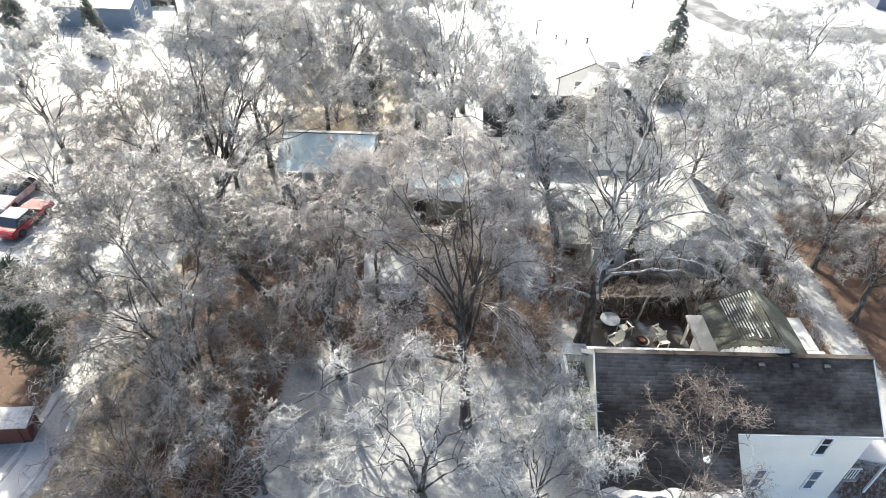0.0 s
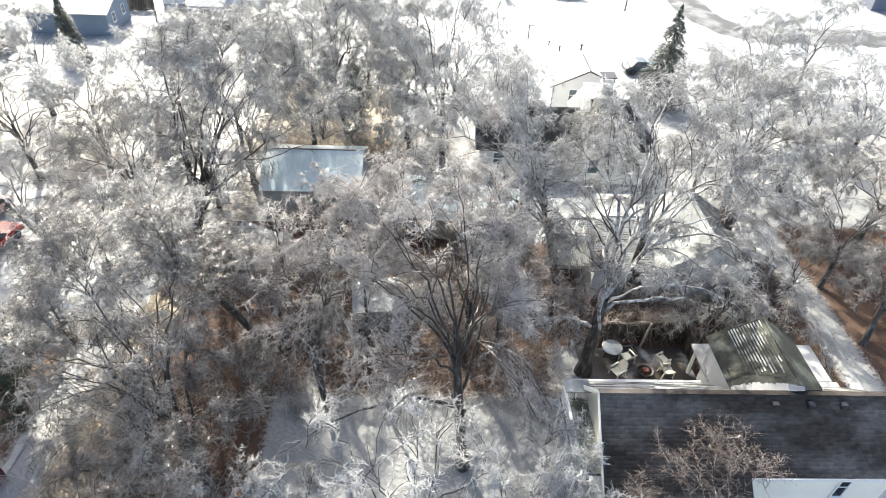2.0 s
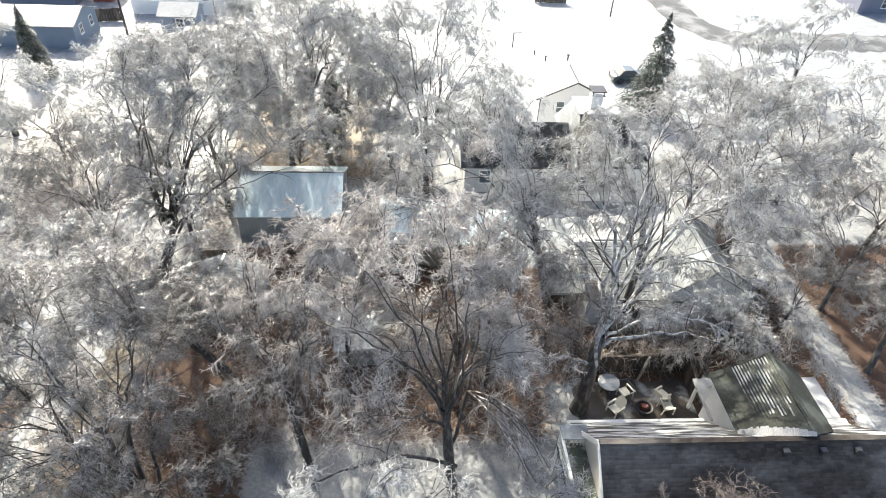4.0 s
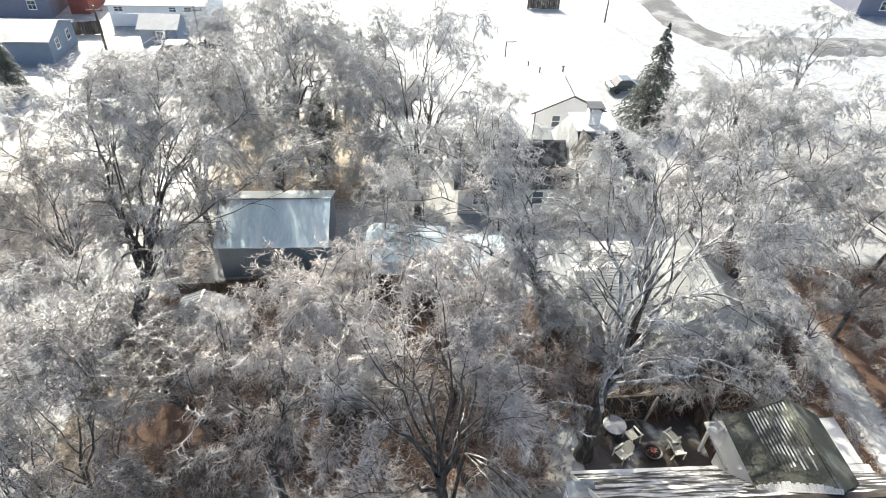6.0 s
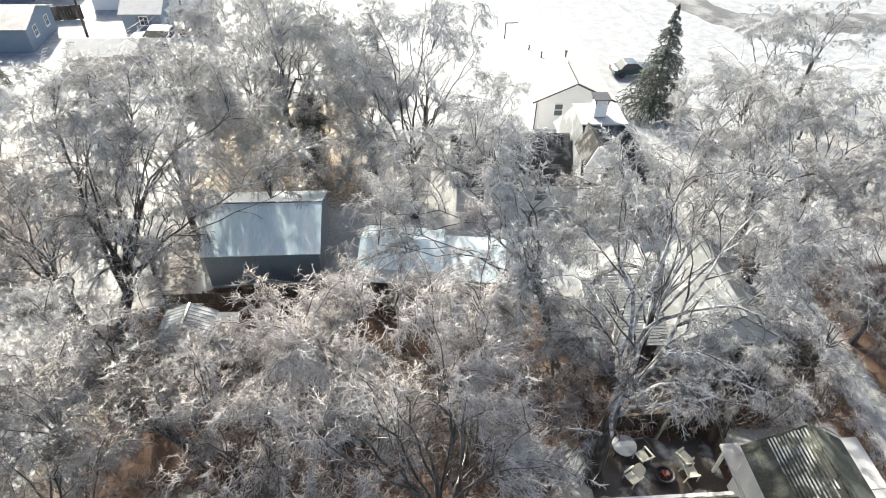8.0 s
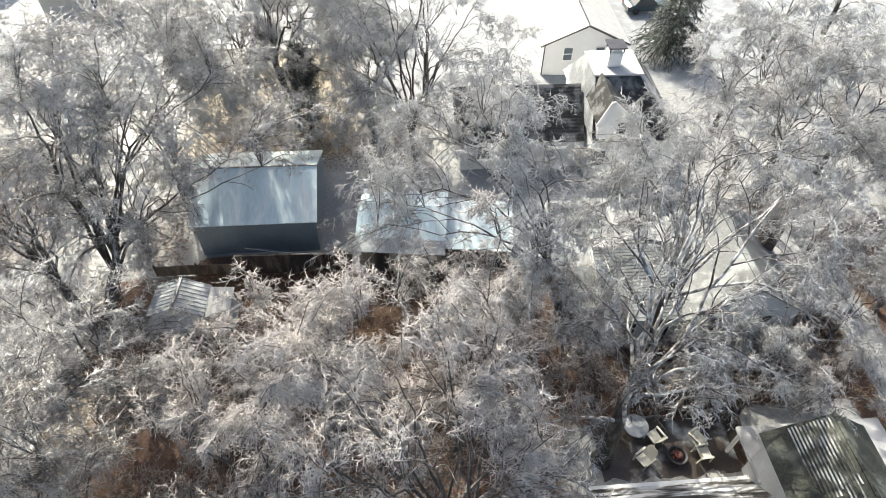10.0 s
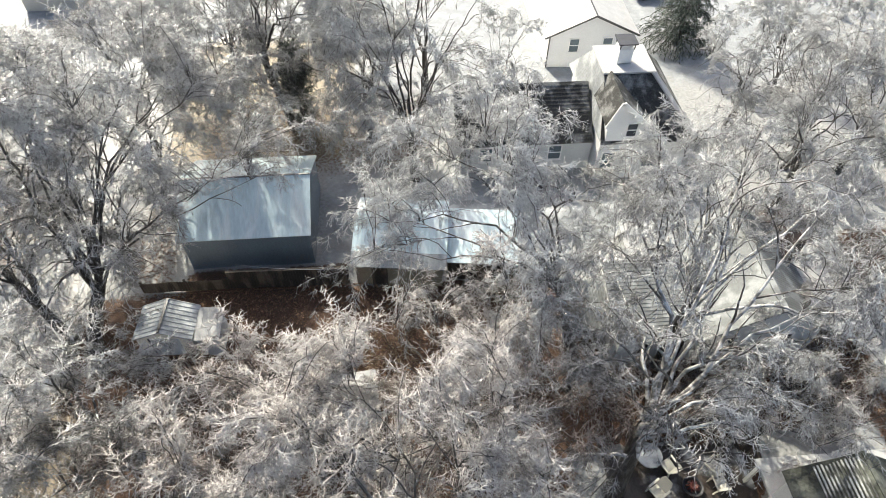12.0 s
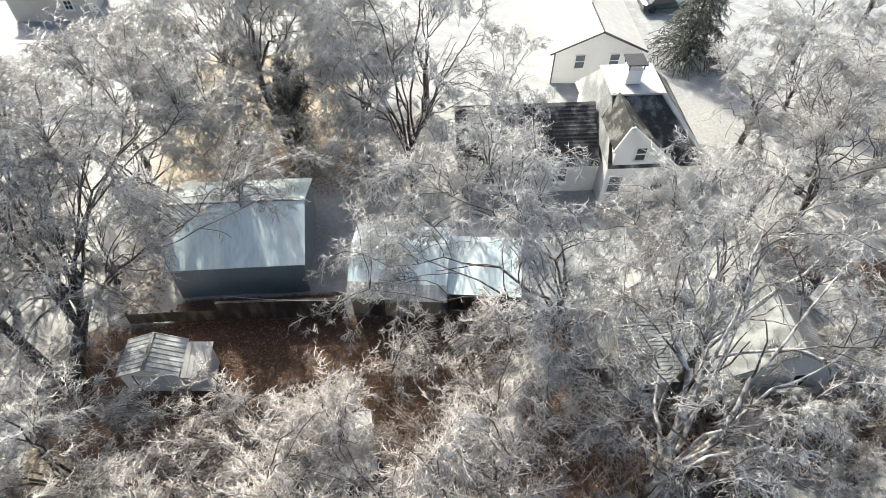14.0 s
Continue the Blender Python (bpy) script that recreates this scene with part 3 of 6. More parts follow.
MAIN_TREES = [
    # x, y, seed, height, spread, twigs, options
    (-10.3, 19.6, 1, 13.8, 7.0, TWIG_DULL, dict(limbs=11, girth=0.34, trunk=0.22, lean=(-1.0, 1.0), crown=(-2.9, 3.4), dense=2.3, low=0.22)),
    (2.3, 20.6, 2, 16.2, 6.4, TWIG_PINK, dict(limbs=12, girth=0.26, trunk=0.42, lean=(-0.8, 1.6), crown=(-2.2, 3.8), dense=1.7, low=0.42, droop=1.2)),
    (-4.9, 23.7, 3, 12.8, 5.2, TWIG_PINK, dict(limbs=9, girth=0.2, trunk=0.4, lean=(-0.6, 0.8), crown=(0.2, 2.6), dense=1.3, low=0.45, droop=1.2)),
    (9.7, 26.9, 4, 17.0, 7.4, TWIG_GREY, dict(limbs=12, girth=0.38, trunk=0.3, lean=(0.6, 0.8), crown=(2.8, 3.8), dense=0.95, low=0.25, droop=1.5, flat=0.35)),
    (0.3, 15.9, 5, 10.6, 5.8, TWIG_WHITE, dict(limbs=10, girth=0.19, trunk=0.2, lean=(-0.4, -0.4), dense=0.42, low=0.5, droop=0.5)),
    (5.4, 15.6, 6, 8.0, 3.7, TWIG_WHITE, dict(limbs=9, girth=0.13, trunk=0.22, crown=(0.1, 0.5), dense=1.2, low=0.35)),
    (-16.0, 36.2, 7, 16.0, 7.8, TWIG_GREY, dict(limbs=13, girth=0.38, trunk=0.2, lean=(1.0, 2.4), crown=(3.8, 5.4), dense=2.1, low=0.42)),
    (-17.3, 37.0, 24, 11.0, 6.2, TWIG_DULL, dict(limbs=7, girth=0.26, trunk=0.42, lean=(-1.8, 1.4), dense=0.6, low=0.45)),
    (-6.8, 54.6, 8, 15.6, 8.0, TWIG_WHITE, dict(limbs=12, girth=0.3, trunk=0.34, lean=(-0.8, 0.0), dense=1.5, low=0.3, twig=0.017, droop=1.5)),
    (1.7, 48.2, 9, 16.8, 7.0, TWIG_WHITE, dict(limbs=13, girth=0.26, trunk=0.2, lean=(0.0, 0.8), dense=1.1, low=0.34, flat=0.4, twig=0.017, droop=1.4)),
    (9.3, 34.8, 10, 15.8, 6.8, TWIG_WHITE, dict(limbs=11, girth=0.25, trunk=0.36, lean=(-1.4, 0.4), crown=(-5.4, 0.8), dense=1.6, low=0.3, droop=1.6)),
    (13.7, 33.2, 11, 15.6, 5.6, TWIG_WHITE, dict(limbs=10, girth=0.24, trunk=0.36, lean=(0.2, 0.8), crown=(0.4, 2.4), dense=0.5, low=0.5, droop=1.3)),
    (4.6, 28.6, 12, 9.4, 5.4, TWIG_BROWN, dict(limbs=9, girth=0.17, trunk=0.3, dense=0.4, low=0.35, droop=1.2)),
    (-6.0, 28.2, 13, 10.6, 4.8, TWIG_BROWN, dict(limbs=9, girth=0.16, trunk=0.28, dense=0.35, low=0.35, droop=1.2)),
    (-9.6, 29.2, 14, 12.0, 5.6, TWIG_GREY, dict(limbs=11, girth=0.26, trunk=0.34, lean=(-2.6, 0.3), crown=(-4.0, -0.9), dense=1.5, low=0.36, droop=1.1)),
    (28.1, 29.4, 15, 8.8, 5.0, TWIG_DULL, dict(limbs=8, girth=0.19, trunk=0.32, lean=(0.8, 0.8), dense=0.6, low=0.5)),
    (28.0, 34.8, 16, 9.6, 5.4, TWIG_DULL, dict(limbs=8, girth=0.18, trunk=0.32, dense=0.8, low=0.45)),
    (-23.4, 35.4, 17, 8.2, 5.0, TWIG_GREY, dict(limbs=8, girth=0.17, trunk=0.4, lean=(-2.4, 1.0), dense=0.22, low=0.5)),
    (24.2, 43.5, 18, 12.4, 7.2, TWIG_GREY, dict(limbs=10, girth=0.22, trunk=0.3, dense=0.9, low=0.4)),
    (19.4, 31.3, 19, 6.4, 4.2, TWIG_WHITE, dict(limbs=8, girth=0.12, trunk=0.24, dense=0.7, low=0.3, droop=1.3)),
    (24.4, 33.2, 25, 6.8, 4.0, TWIG_DULL, dict(limbs=7, girth=0.12, trunk=0.24, dense=0.6, low=0.3, droop=1.2)),
    (11.2, 14.2, 26, 8.6, 5.0, TWIG_FINE, dict(limbs=9, girth=0.11, trunk=0.3, dense=0.75, low=0.5, droop=0.5, twig=0.007)),
    (-12.4, 20.4, 27, 9.0, 4.2, TWIG_BROWN, dict(limbs=9, girth=0.18, trunk=0.24, lean=(-0.6, 0.4), dense=0.6, low=0.3, droop=1.1)),
    (-12.6, 15.6, 28, 6.8, 3.8, TWIG_BROWN, dict(limbs=8, girth=0.13, trunk=0.2, dense=0.7, low=0.3, droop=1.1)),
    (-7.6, 16.4, 29, 6.4, 3.8, TWIG_GREY, dict(limbs=7, girth=0.13, trunk=0.2, dense=0.4, low=0.35, droop=1.0)),
    (-9.6, 52.4, 30, 10.8, 5.8, TWIG_GREY, dict(limbs=9, girth=0.2, trunk=0.3, dense=0.9, low=0.35)),
    (-1.2, 52.0, 32, 9.6, 5.0, TWIG_GREY, dict(limbs=8, girth=0.17, trunk=0.3, dense=0.6, low=0.35)),
    (2.6, 27.6, 31, 16.4, 4.8, TWIG_PINK, dict(crown=(-0.4, 0.6), limbs=9, girth=0.17, trunk=0.3, dense=0.8, low=0.42, droop=1.2)),
    (-2.9, 26.9, 37, 14.2, 2.6, TWIG_PINK, dict(limbs=6, girth=0.1, trunk=0.5, lean=(0.1, 0.2), dense=0.9, low=0.55, droop=0.9)),
    (17.4, 28.9, 33, 5.6, 3.6, TWIG_PINK, dict(limbs=7, girth=0.1, trunk=0.2, dense=0.5, low=0.3, droop=1.2)),
    (21.0, 28.7, 34, 5.0, 3.2, TWIG_PINK, dict(limbs=7, girth=0.1, trunk=0.2, dense=0.45, low=0.3, droop=1.2)),
    (-20.6, 41.0, 35, 9.2, 5.2, TWIG_DULL, dict(limbs=9, girth=0.18, trunk=0.25, dense=0.7, low=0.35, droop=1.1)),
    (-15.6, 42.8, 36, 8.4, 4.6, TWIG_GREY, dict(limbs=8, girth=0.16, trunk=0.25, dense=0.6, low=0.35, droop=1.1)),
    (-8.6, 30.4, 20, 6.8, 4.0, TWIG_BROWN, dict(limbs=7, girth=0.13, trunk=0.24, dense=0.35, low=0.35, droop=1.2)),
    (-13.6, 46.2, 22, 11.5, 6.0, TWIG_WHITE, dict(limbs=9, girth=0.24, trunk=0.25, dense=0.7, low=0.4)),
    (-11.0, 58.8, 23, 12.4, 6.8, TWIG_WHITE, dict(limbs=10, girth=0.24, trunk=0.25, dense=1.0, low=0.35)),
    (8.6, 31.6, 21, 7.0, 4.4, TWIG_BROWN, dict(limbs=7, girth=0.15, trunk=0.24, dense=0.4, low=0.3, droop=1.3)),
]


# long low limbs that reach out under their ice: (tree's seed, points from its foot)
LONG_LIMBS = {2: [[(-0.1, 0.2, 4.4), (-1.8, 0.1, 5.5), (-3.3, -0.1, 5.6), (-5.0, -0.4, 5.2), (-6.7, -0.9, 4.6), (-8.6, -1.8, 3.8)]],
              4: [[(-0.1, 0.3, 3.6), (-1.6, 0.2, 4.4), (-3.6, 0.1, 4.2), (-5.6, -0.4, 3.4)],
                  [(0.6, 1.0, 4.6), (2.4, 1.6, 5.4), (4.6, 1.9, 5.6), (7.0, 1.7, 5.0), (9.2, 1.4, 3.9)]],
              11: [[(0.4, 0.2, 4.0), (2.2, -0.4, 6.0), (4.2, -1.0, 6.4), (6.2, -1.4, 5.2), (7.4, -1.6, 3.6)], [(0.8, 0.6, 4.6), (3.2, 1.6, 7.4), (5.8, 2.6, 9.0), (8.0, 3.4, 9.4)]]}


def long_limb(points):
    """A smooth limb through a few points, with short shoots along it."""
    rng = np.random.default_rng(len(points) * 7 + int(points[1][0] * 10))
    p = np.array(points, float)
    s, q = np.arange(len(p)), np.linspace(0, len(p) - 1, 16)
    line = np.stack([np.interp(q, s, p[:, k]) for k in range(3)], 1)
    for _ in range(2):
        line[1:-1] = (line[:-2] + 2 * line[1:-1] + line[2:]) / 4
    line[1:-1] += rng.normal(0, 0.05, (14, 3))
    rad = np.linspace(0.10, 0.02, 16)[None]
    a, t, r, f = sprout(rng, line[None], rad, 26, 0.15, 1.0)
    side = unit(np.cross(t, rng.normal(size=t.shape)))
    shoots = grow(rng, a, t * 0.7 + side * 0.8, rng.uniform(0.5, 1.3, len(a)), 4, 0.7, 0.15)
    sr = taper(len(a), 5, np.full(len(a), 0.02), np.full(len(a), 0.008))
    a, t, r, f = sprout(rng, shoots, sr, 8, 0.2, 1.0)
    side = unit(np.cross(t, rng.normal(size=t.shape)))
    tip = a + unit(t * 0.7 + side * 0.8 + [0, 0, -0.25]) * rng.uniform(0.1, 0.35, len(a))[:, None]
    return tubes(line[None], rad, 6), join([whips(shoots, sr), spikes(a, tip, np.full(len(a), 0.011))])


def build_main_trees():
    for x, y, seed, height, spread, twigs, more in MAIN_TREES:
        ob = place_tree("bare_tree", "bare tree bowed under clear ice" if twigs is not TWIG_FINE else "small bare reddish tree glazed with ice", x, y, tree_parts(seed, height, spread, **more), twigs, limb=BARK_PALE if seed in (4, 11) else BARK if seed in (1, 2, 7, 8, 9, 14) else None)
        for points in LONG_LIMBS.get(seed, []):
            limb, shoots = long_limb(points)
            lo = part("limb", mesh_of("limb", *limb, BARK if seed == 2 else BARK_PALE, True), None, ob, "long ice-glazed limb")
            tagged(part("shoot_spray", mesh_of("shoot_spray", *shoots, twigs), None, lo), kind="stuff")


build_main_trees()

FAR_TREES = [
    # x, y, turn, size, which mesh
    (-30.5, 46.0, 20, 0.95, 0), (-34.5, 57.0, 200, 0.85, 2), (-41.6, 60.0, 30, 0.9, 2), (-22.0, 50.0, 45, 0.9, 2), (-34.0, 50.5, 95, 0.85, 1), (-27.5, 51.0, 250, 0.85, 0),
    (-40.0, 50.0, 140, 0.9, 1), (-37.0, 42.0, 310, 0.8, 2), 
    (3.0, 57.5, 230, 0.95, 2), (-1.5, 54.0, 260, 0.9, 1), (-16.0, 52.5, 15, 0.75, 0), (-5.5, 62.5, 75, 0.85, 2), (30.5, 47.0, 80, 1.0, 0), (34.0, 40.5, 130, 0.9, 1), (37.5, 50.0, 300, 0.9, 2), (29.0, 55.0, 10, 0.8, 1),
    (42.0, 44.0, 40, 0.9, 0), (24.6, 52.0, 210, 0.95, 0), (8.0, 54.8, 280, 0.75, 1), (36.5, 58.0, 330, 0.6, 1), (33.0, 34.5, 60, 0.75, 2), (38.0, 37.0, 100, 0.75, 0), (21.5, 44.0, 150, 0.75, 2),
    (33.0, 62.0, 70, 0.95, 0), (40.5, 66.0, 160, 0.9, 2), (27.0, 47.5, 300, 0.8, 2), (46.0, 56.0, 20, 0.9, 1),
]


def build_far_trees():
    kinds = [tree_parts(40, 11.0, 6.6, limbs=8, girth=0.22, dense=0.22, low=0.28, twig=0.026),
             tree_parts(41, 10.5, 6.2, limbs=8, girth=0.2, dense=0.22, low=0.3, twig=0.026),
             tree_parts(42, 12.0, 6.6, limbs=8, girth=0.24, trunk=0.35, dense=0.22, low=0.3, twig=0.026)]
    first = [None] * 3
    for x, y, turn, size, k in FAR_TREES:
        if first[k] is None:
            first[k] = place_tree("bare_tree", "distant bare icy tree, paled in colour for glare and haze", x, y, kinds[k], TWIG_FAR, BARK, None, turn, size)
        else:
            ob = copy_thing(first[k], pose(x, y, float(ground_height(x, y)) - 0.03, 0, 0, turn))
            ob.scale = (size,) * 3


build_far_trees()


def conifer_parts(seed, height, spread, column=False):
    """A conifer: trunk and whorls of drooping boughs full of needle sprays."""
    rng = np.random.default_rng(seed)
    stem = np.stack([np.zeros(6), np.zeros(6), np.linspace(-0.1, height, 6)], 1)[None]
    stem_r = np.linspace(0.2, 0.02, 6)[None] * height / 9
    n = int(height * (28 if column else 42))
    u = rng.random(n) ** (0.8 if column else 1.15)
    az = rng.random(n) * 2 * np.pi
    reach = spread * ((1 - u) * 0.98 + 0.02) if not column else spread * np.sin(np.clip(u * 0.9 + 0.1, 0, 1) * np.pi) ** 0.5
    reach = reach * rng.uniform(0.7, 1.1, n)
    start = np.stack([np.zeros(n), np.zeros(n), height * (0.04 + 0.94 * u)], 1)
    head = np.stack([np.cos(az), np.sin(az), np.full(n, 0.9 if column else 0.15)], 1)
    b = grow(rng, start, head, reach, 5, 0.0 if column else 0.5, 0.06)
    br = taper(n, 6, np.full(n, 0.03), np.full(n, 0.01))
    p, t, r, f = sprout(rng, b, br, 7, 0.15, 1.0)
    m = len(p)
    side = unit(np.cross(t, rng.normal(size=t.shape)))
    s1 = grow(rng, p, t * 0.8 + side * 0.8, rng.uniform(0.25, 0.6, m) * (1.0 if column else np.repeat(0.15 + 0.85 * np.minimum(1, 1.6 * (1 - u)), 7)), 2, 0.5, 0.12)
    s1r = taper(m, 3, np.full(m, 0.035), np.full(m, 0.012))
    p, t, r, f = sprout(rng, s1, s1r, 3, 0.1, 1.0)
    m = len(p)
    side = unit(np.cross(t, rng.normal(size=t.shape)))
    s2 = grow(rng, p, t * 0.7 + side * 0.9, rng.uniform(0.12, 0.26, m) * (1.0 if column else np.repeat(0.3 + 0.7 * np.minimum(1, 1.6 * (1 - u)), 21)), 1, 0.4, 0.1)
    s2r = taper(m, 2, np.full(m, 0.03), np.full(m, 0.008))
    return tubes(stem, stem_r, 7), tubes(b, br, 4), tubes(s1, s1r, 3), tubes(s2, s2r, 3)


def place_conifer(name, label, x, y, seed, height, spread, column=False, mat=None, outer_mat=None):
    stem, bough, inner, outer = conifer_parts(seed, height, spread, column)
    ob = empty(name, (x, y, float(ground_height(x, y)) - 0.05), 0, label=label, category="tree")
    part("trunk", mesh_of("trunk", *stem, BARK, True), None, ob)
    tagged(part("boughwork", mesh_of("boughwork", *join([bough, inner]), mat or NEEDLE), None, ob), kind="stuff")
    tagged(part("foliage", mesh_of("foliage", *outer, outer_mat or NEEDLE_ICY), None, ob, "dark green needles" if outer_mat else "green needles tipped with ice"), kind="stuff")


place_conifer("spruce_tree", "dark green spruce with frosted bough tips", 24.4, 63.0, 60, 10.4, 4.1)
place_conifer("cedar_tree", "dark dense cedar at the alley", -20.5, 22.7, 61, 7.4, 2.3, True, outer_mat=NEEDLE)
place_conifer("cedar_tree", "dark dense cedar at the alley", -22.3, 24.7, 62, 6.8, 2.2, True, outer_mat=NEEDLE)
place_conifer("spruce_tree", "dark spruce dusted with ice by far houses", -47.0, 71.0, 63, 9.0, 2.6)
place_conifer("spruce_tree", "dark spruce dusted with ice by far houses", -37.5, 69.0, 64, 7.5, 2.3)
place_conifer("cedar_tree", "ivy-dark evergreen column under a bare tree", -6.0, 54.0, 65, 6.8, 1.7, True, IVY)


def shrub_parts(seed, height, spread, stems):
    rng = np.random.default_rng(seed)
    az = rng.random(stems) * 2 * np.pi
    rr = rng.random(stems) ** 0.5 * spread * 0.45
    start = np.stack([rr * np.cos(az), rr * np.sin(az), np.full(stems, -0.05)], 1)
    head = np.stack([np.cos(az) * 0.5, np.sin(az) * 0.5, np.ones(stems)], 1)
    b = grow(rng, start, head, height * rng.uniform(0.6, 1.2, stems), 5, 0.6, 0.16)
    br = taper(stems, 6, np.full(stems, 0.016), np.full(stems, 0.008))
    p, t, r, f = sprout(rng, b, br, 8, 0.25, 1.0)
    m = len(p)
    side = unit(np.cross(t, rng.normal(size=t.shape)))
    s = grow(rng, p, t * 0.7 + side * 0.8, rng.uniform(0.3, 0.8, m), 2, 0.7, 0.16)
    sr = taper(m, 3, np.full(m, 0.011), np.full(m, 0.005))
    p, t, r, f = sprout(rng, s, sr, 4, 0.2, 1.0)
    m = len(p)
    side = unit(np.cross(t, rng.normal(size=t.shape)))
    tip = p + unit(t * 0.7 + side * 0.8 + [0, 0, -0.2]) * rng.uniform(0.15, 0.4, m)[:, None]
    return join([whips(b, br), whips(s, sr), spikes(p, tip, np.full(m, 0.01))])


SHRUB_PATCHES = [(-15, -6.5, 24, 33, 16), (-6, 8, 24.5, 33.5, 24), (9, 24, 30.2, 32.6, 30), (-15.4, -9, 13.5, 23, 20), (-17.5, -13, 15, 27, 22), (24, 25.3, 33, 45, 6), (28.5, 38, 25, 38, 10), (-29, -22, 42, 50, 8), (-12, 0, 51, 56, 8),
                 (-19.5, -16.5, 33, 44, 5), (21.8, 24, 34, 42, 6), (3, 9, 36, 38, 6)]


def build_shrubs():
    rng = np.random.default_rng(77)
    kinds = [mesh_of("shrub", *shrub_parts(80 + k, 2.0 + 0.35 * k, 2.0, 14), TWIG_BRUSH) for k in range(4)]
    for x0, x1, y0, y1, count in SHRUB_PATCHES:
        for _ in range(count):
            x, y, s = rng.uniform(x0, x1), rng.uniform(y0, y1), rng.uniform(0.7, 1.25)
            if -5.2 < x < 0.2 and 28.8 < y < 32.8:
                continue
            ob = new("shrub", kinds[int(rng.integers(4))])
            ob.matrix_basis = pose(x, y, float(ground_height(x, y)) - 0.03, 0, 0, rng.uniform(0, 360)) @ Matrix.Diagonal((s, s, s, 1))
            tagged(ob, "leafless reddish-brown shrub glazed with ice", "shrub", "undergrowth shrubs")


build_shrubs()


# ---- buildings ----
def window_on(parent, face, u, z, w, h, plane, mat=None, shutters=None, bars=1):
    """A sash window: frame, panes and sill, proud of a wall. face: '-y' looks to smaller y, '+x' and '-x' likewise; u: its middle along the wall."""
    def ext(u0, u1, d0, d1, z0, z1):
        if face == "-y":
            return (u0, u1, plane - d1, plane - d0, z0, z1)
        if face == "+x":
            return (plane + d0, plane + d1, u0, u1, z0, z1)
        return (plane - d1, plane - d0, u0, u1, z0, z1)
    t = 0.07
    fr = bmesh.new()
    rings = []
    for k, d in ((t, 0.003), (t, 0.06), (0.0, 0.06), (0.0, 0.003)):
        e = ext(u - w / 2 - k, u + w / 2 + k, d, d, z - h / 2 - k, z + h / 2 + k)
        if face == "-y":
            c = [(e[0], e[2], e[4]), (e[1], e[2], e[4]), (e[1], e[2], e[5]), (e[0], e[2], e[5])]
        else:
            c = [(e[0], e[2], e[4]), (e[0], e[3], e[4]), (e[0], e[3], e[5]), (e[0], e[2], e[5])]
        rings.append([fr.verts.new(p) for p in c])
    for a, b in zip(rings, rings[1:] + rings[:1]):
        for k in range(4):
            fr.faces.new((a[k], a[(k + 1) % 4], b[(k + 1) % 4], b[k]))
    ob = part("window", fr, TRIM_WHITE, parent, "white-framed sash window")
    box_part("meeting_rail", ext(u - w / 2, u + w / 2, 0.024, 0.05, z - 0.03, z + 0.03), TRIM_WHITE, ob)
    for b in range(1, bars):
        box_part("mullion", ext(u - w / 2 + w * b / bars - 0.02, u - w / 2 + w * b / bars + 0.02, 0.026, 0.045, z - h / 2, z + h / 2), TRIM_WHITE, ob)
    for z0, z1 in ((z - h / 2, z - 0.03), (z + 0.03, z + h / 2)):
        box_part("pane", ext(u - w / 2, u + w / 2, 0.004, 0.022, z0, z1), mat or GLASS, ob, "dark reflecting pane")
    box_part("sill", ext(u - w / 2 - 0.1, u + w / 2 + 0.1, 0.003, 0.11, z - h / 2 - t - 0.05, z - h / 2 - t), TRIM_WHITE, ob)
    if shutters:
        for s in (-1, 1):
            box_part("shutter", ext(u + s * (w / 2 + 0.24) - 0.16, u + s * (w / 2 + 0.24) + 0.16, 0.003, 0.04, z - h / 2, z + h / 2), shutters, ob, "dark blue shutter")
    return ob


def lap_boards(parent, face, u0, u1, plane, z0, z1, mat, step=0.2, top=None):
    """Horizontal lap siding: one mesh of thin wedge boards on a wall; top(u) trims them under a gable."""
    bm = bmesh.new()
    n = int((z1 - z0) / step)
    for i in range(n):
        a, b = z0 + i * step, z0 + (i + 1) * step
        l, r = u0, u1
        if top:
            l, r = top(b)
            if r - l < 0.2:
                continue
        pts = [(l, 0.022, a), (r, 0.022, a), (r, 0.004, b), (l, 0.004, b), (l, 0.0, a), (r, 0.0, a)]
        if face == "-y":
            v = [bm.verts.new((p, plane - d, z)) for p, d, z in pts]
        elif face == "+x":
            v = [bm.verts.new((plane + d, p, z)) for p, d, z in pts]
        else:
            v = [bm.verts.new((plane - d, p, z)) for p, d, z in pts]
        bm.faces.new((v[0], v[1], v[2], v[3]))
        bm.faces.new((v[4], v[5], v[1], v[0]))
    return part("siding", bm, mat, parent)


def gable_body(parent, x0, x1, y0, y1, z0, eave, apex, axis, mat, name="wall"):
    """The walls as one closed body with gable tops; axis: along which the ridge runs."""
    bm = bmesh.new()
    if axis == "y":
        xm = (x0 + x1) / 2
        prof = [(x0, z0), (x1, z0), (x1, eave), (xm, apex), (x0, eave)]
        a = [bm.verts.new((p, y0, z)) for p, z in prof]
        b = [bm.verts.new((p, y1, z)) for p, z in prof]
    else:
        ym = (y0 + y1) / 2
        prof = [(y0, z0), (y1, z0), (y1, eave), (ym, apex), (y0, eave)]
        a = [bm.verts.new((x0, p, z)) for p, z in prof]
        b = [bm.verts.new((x1, p, z)) for p, z in prof]
    bm.faces.new(a)
    bm.faces.new(b[::-1])
    for i in range(5):
        j = (i + 1) % 5
        bm.faces.new((a[i], a[j], b[j], b[i]))
    return part(name, bm, mat, parent)


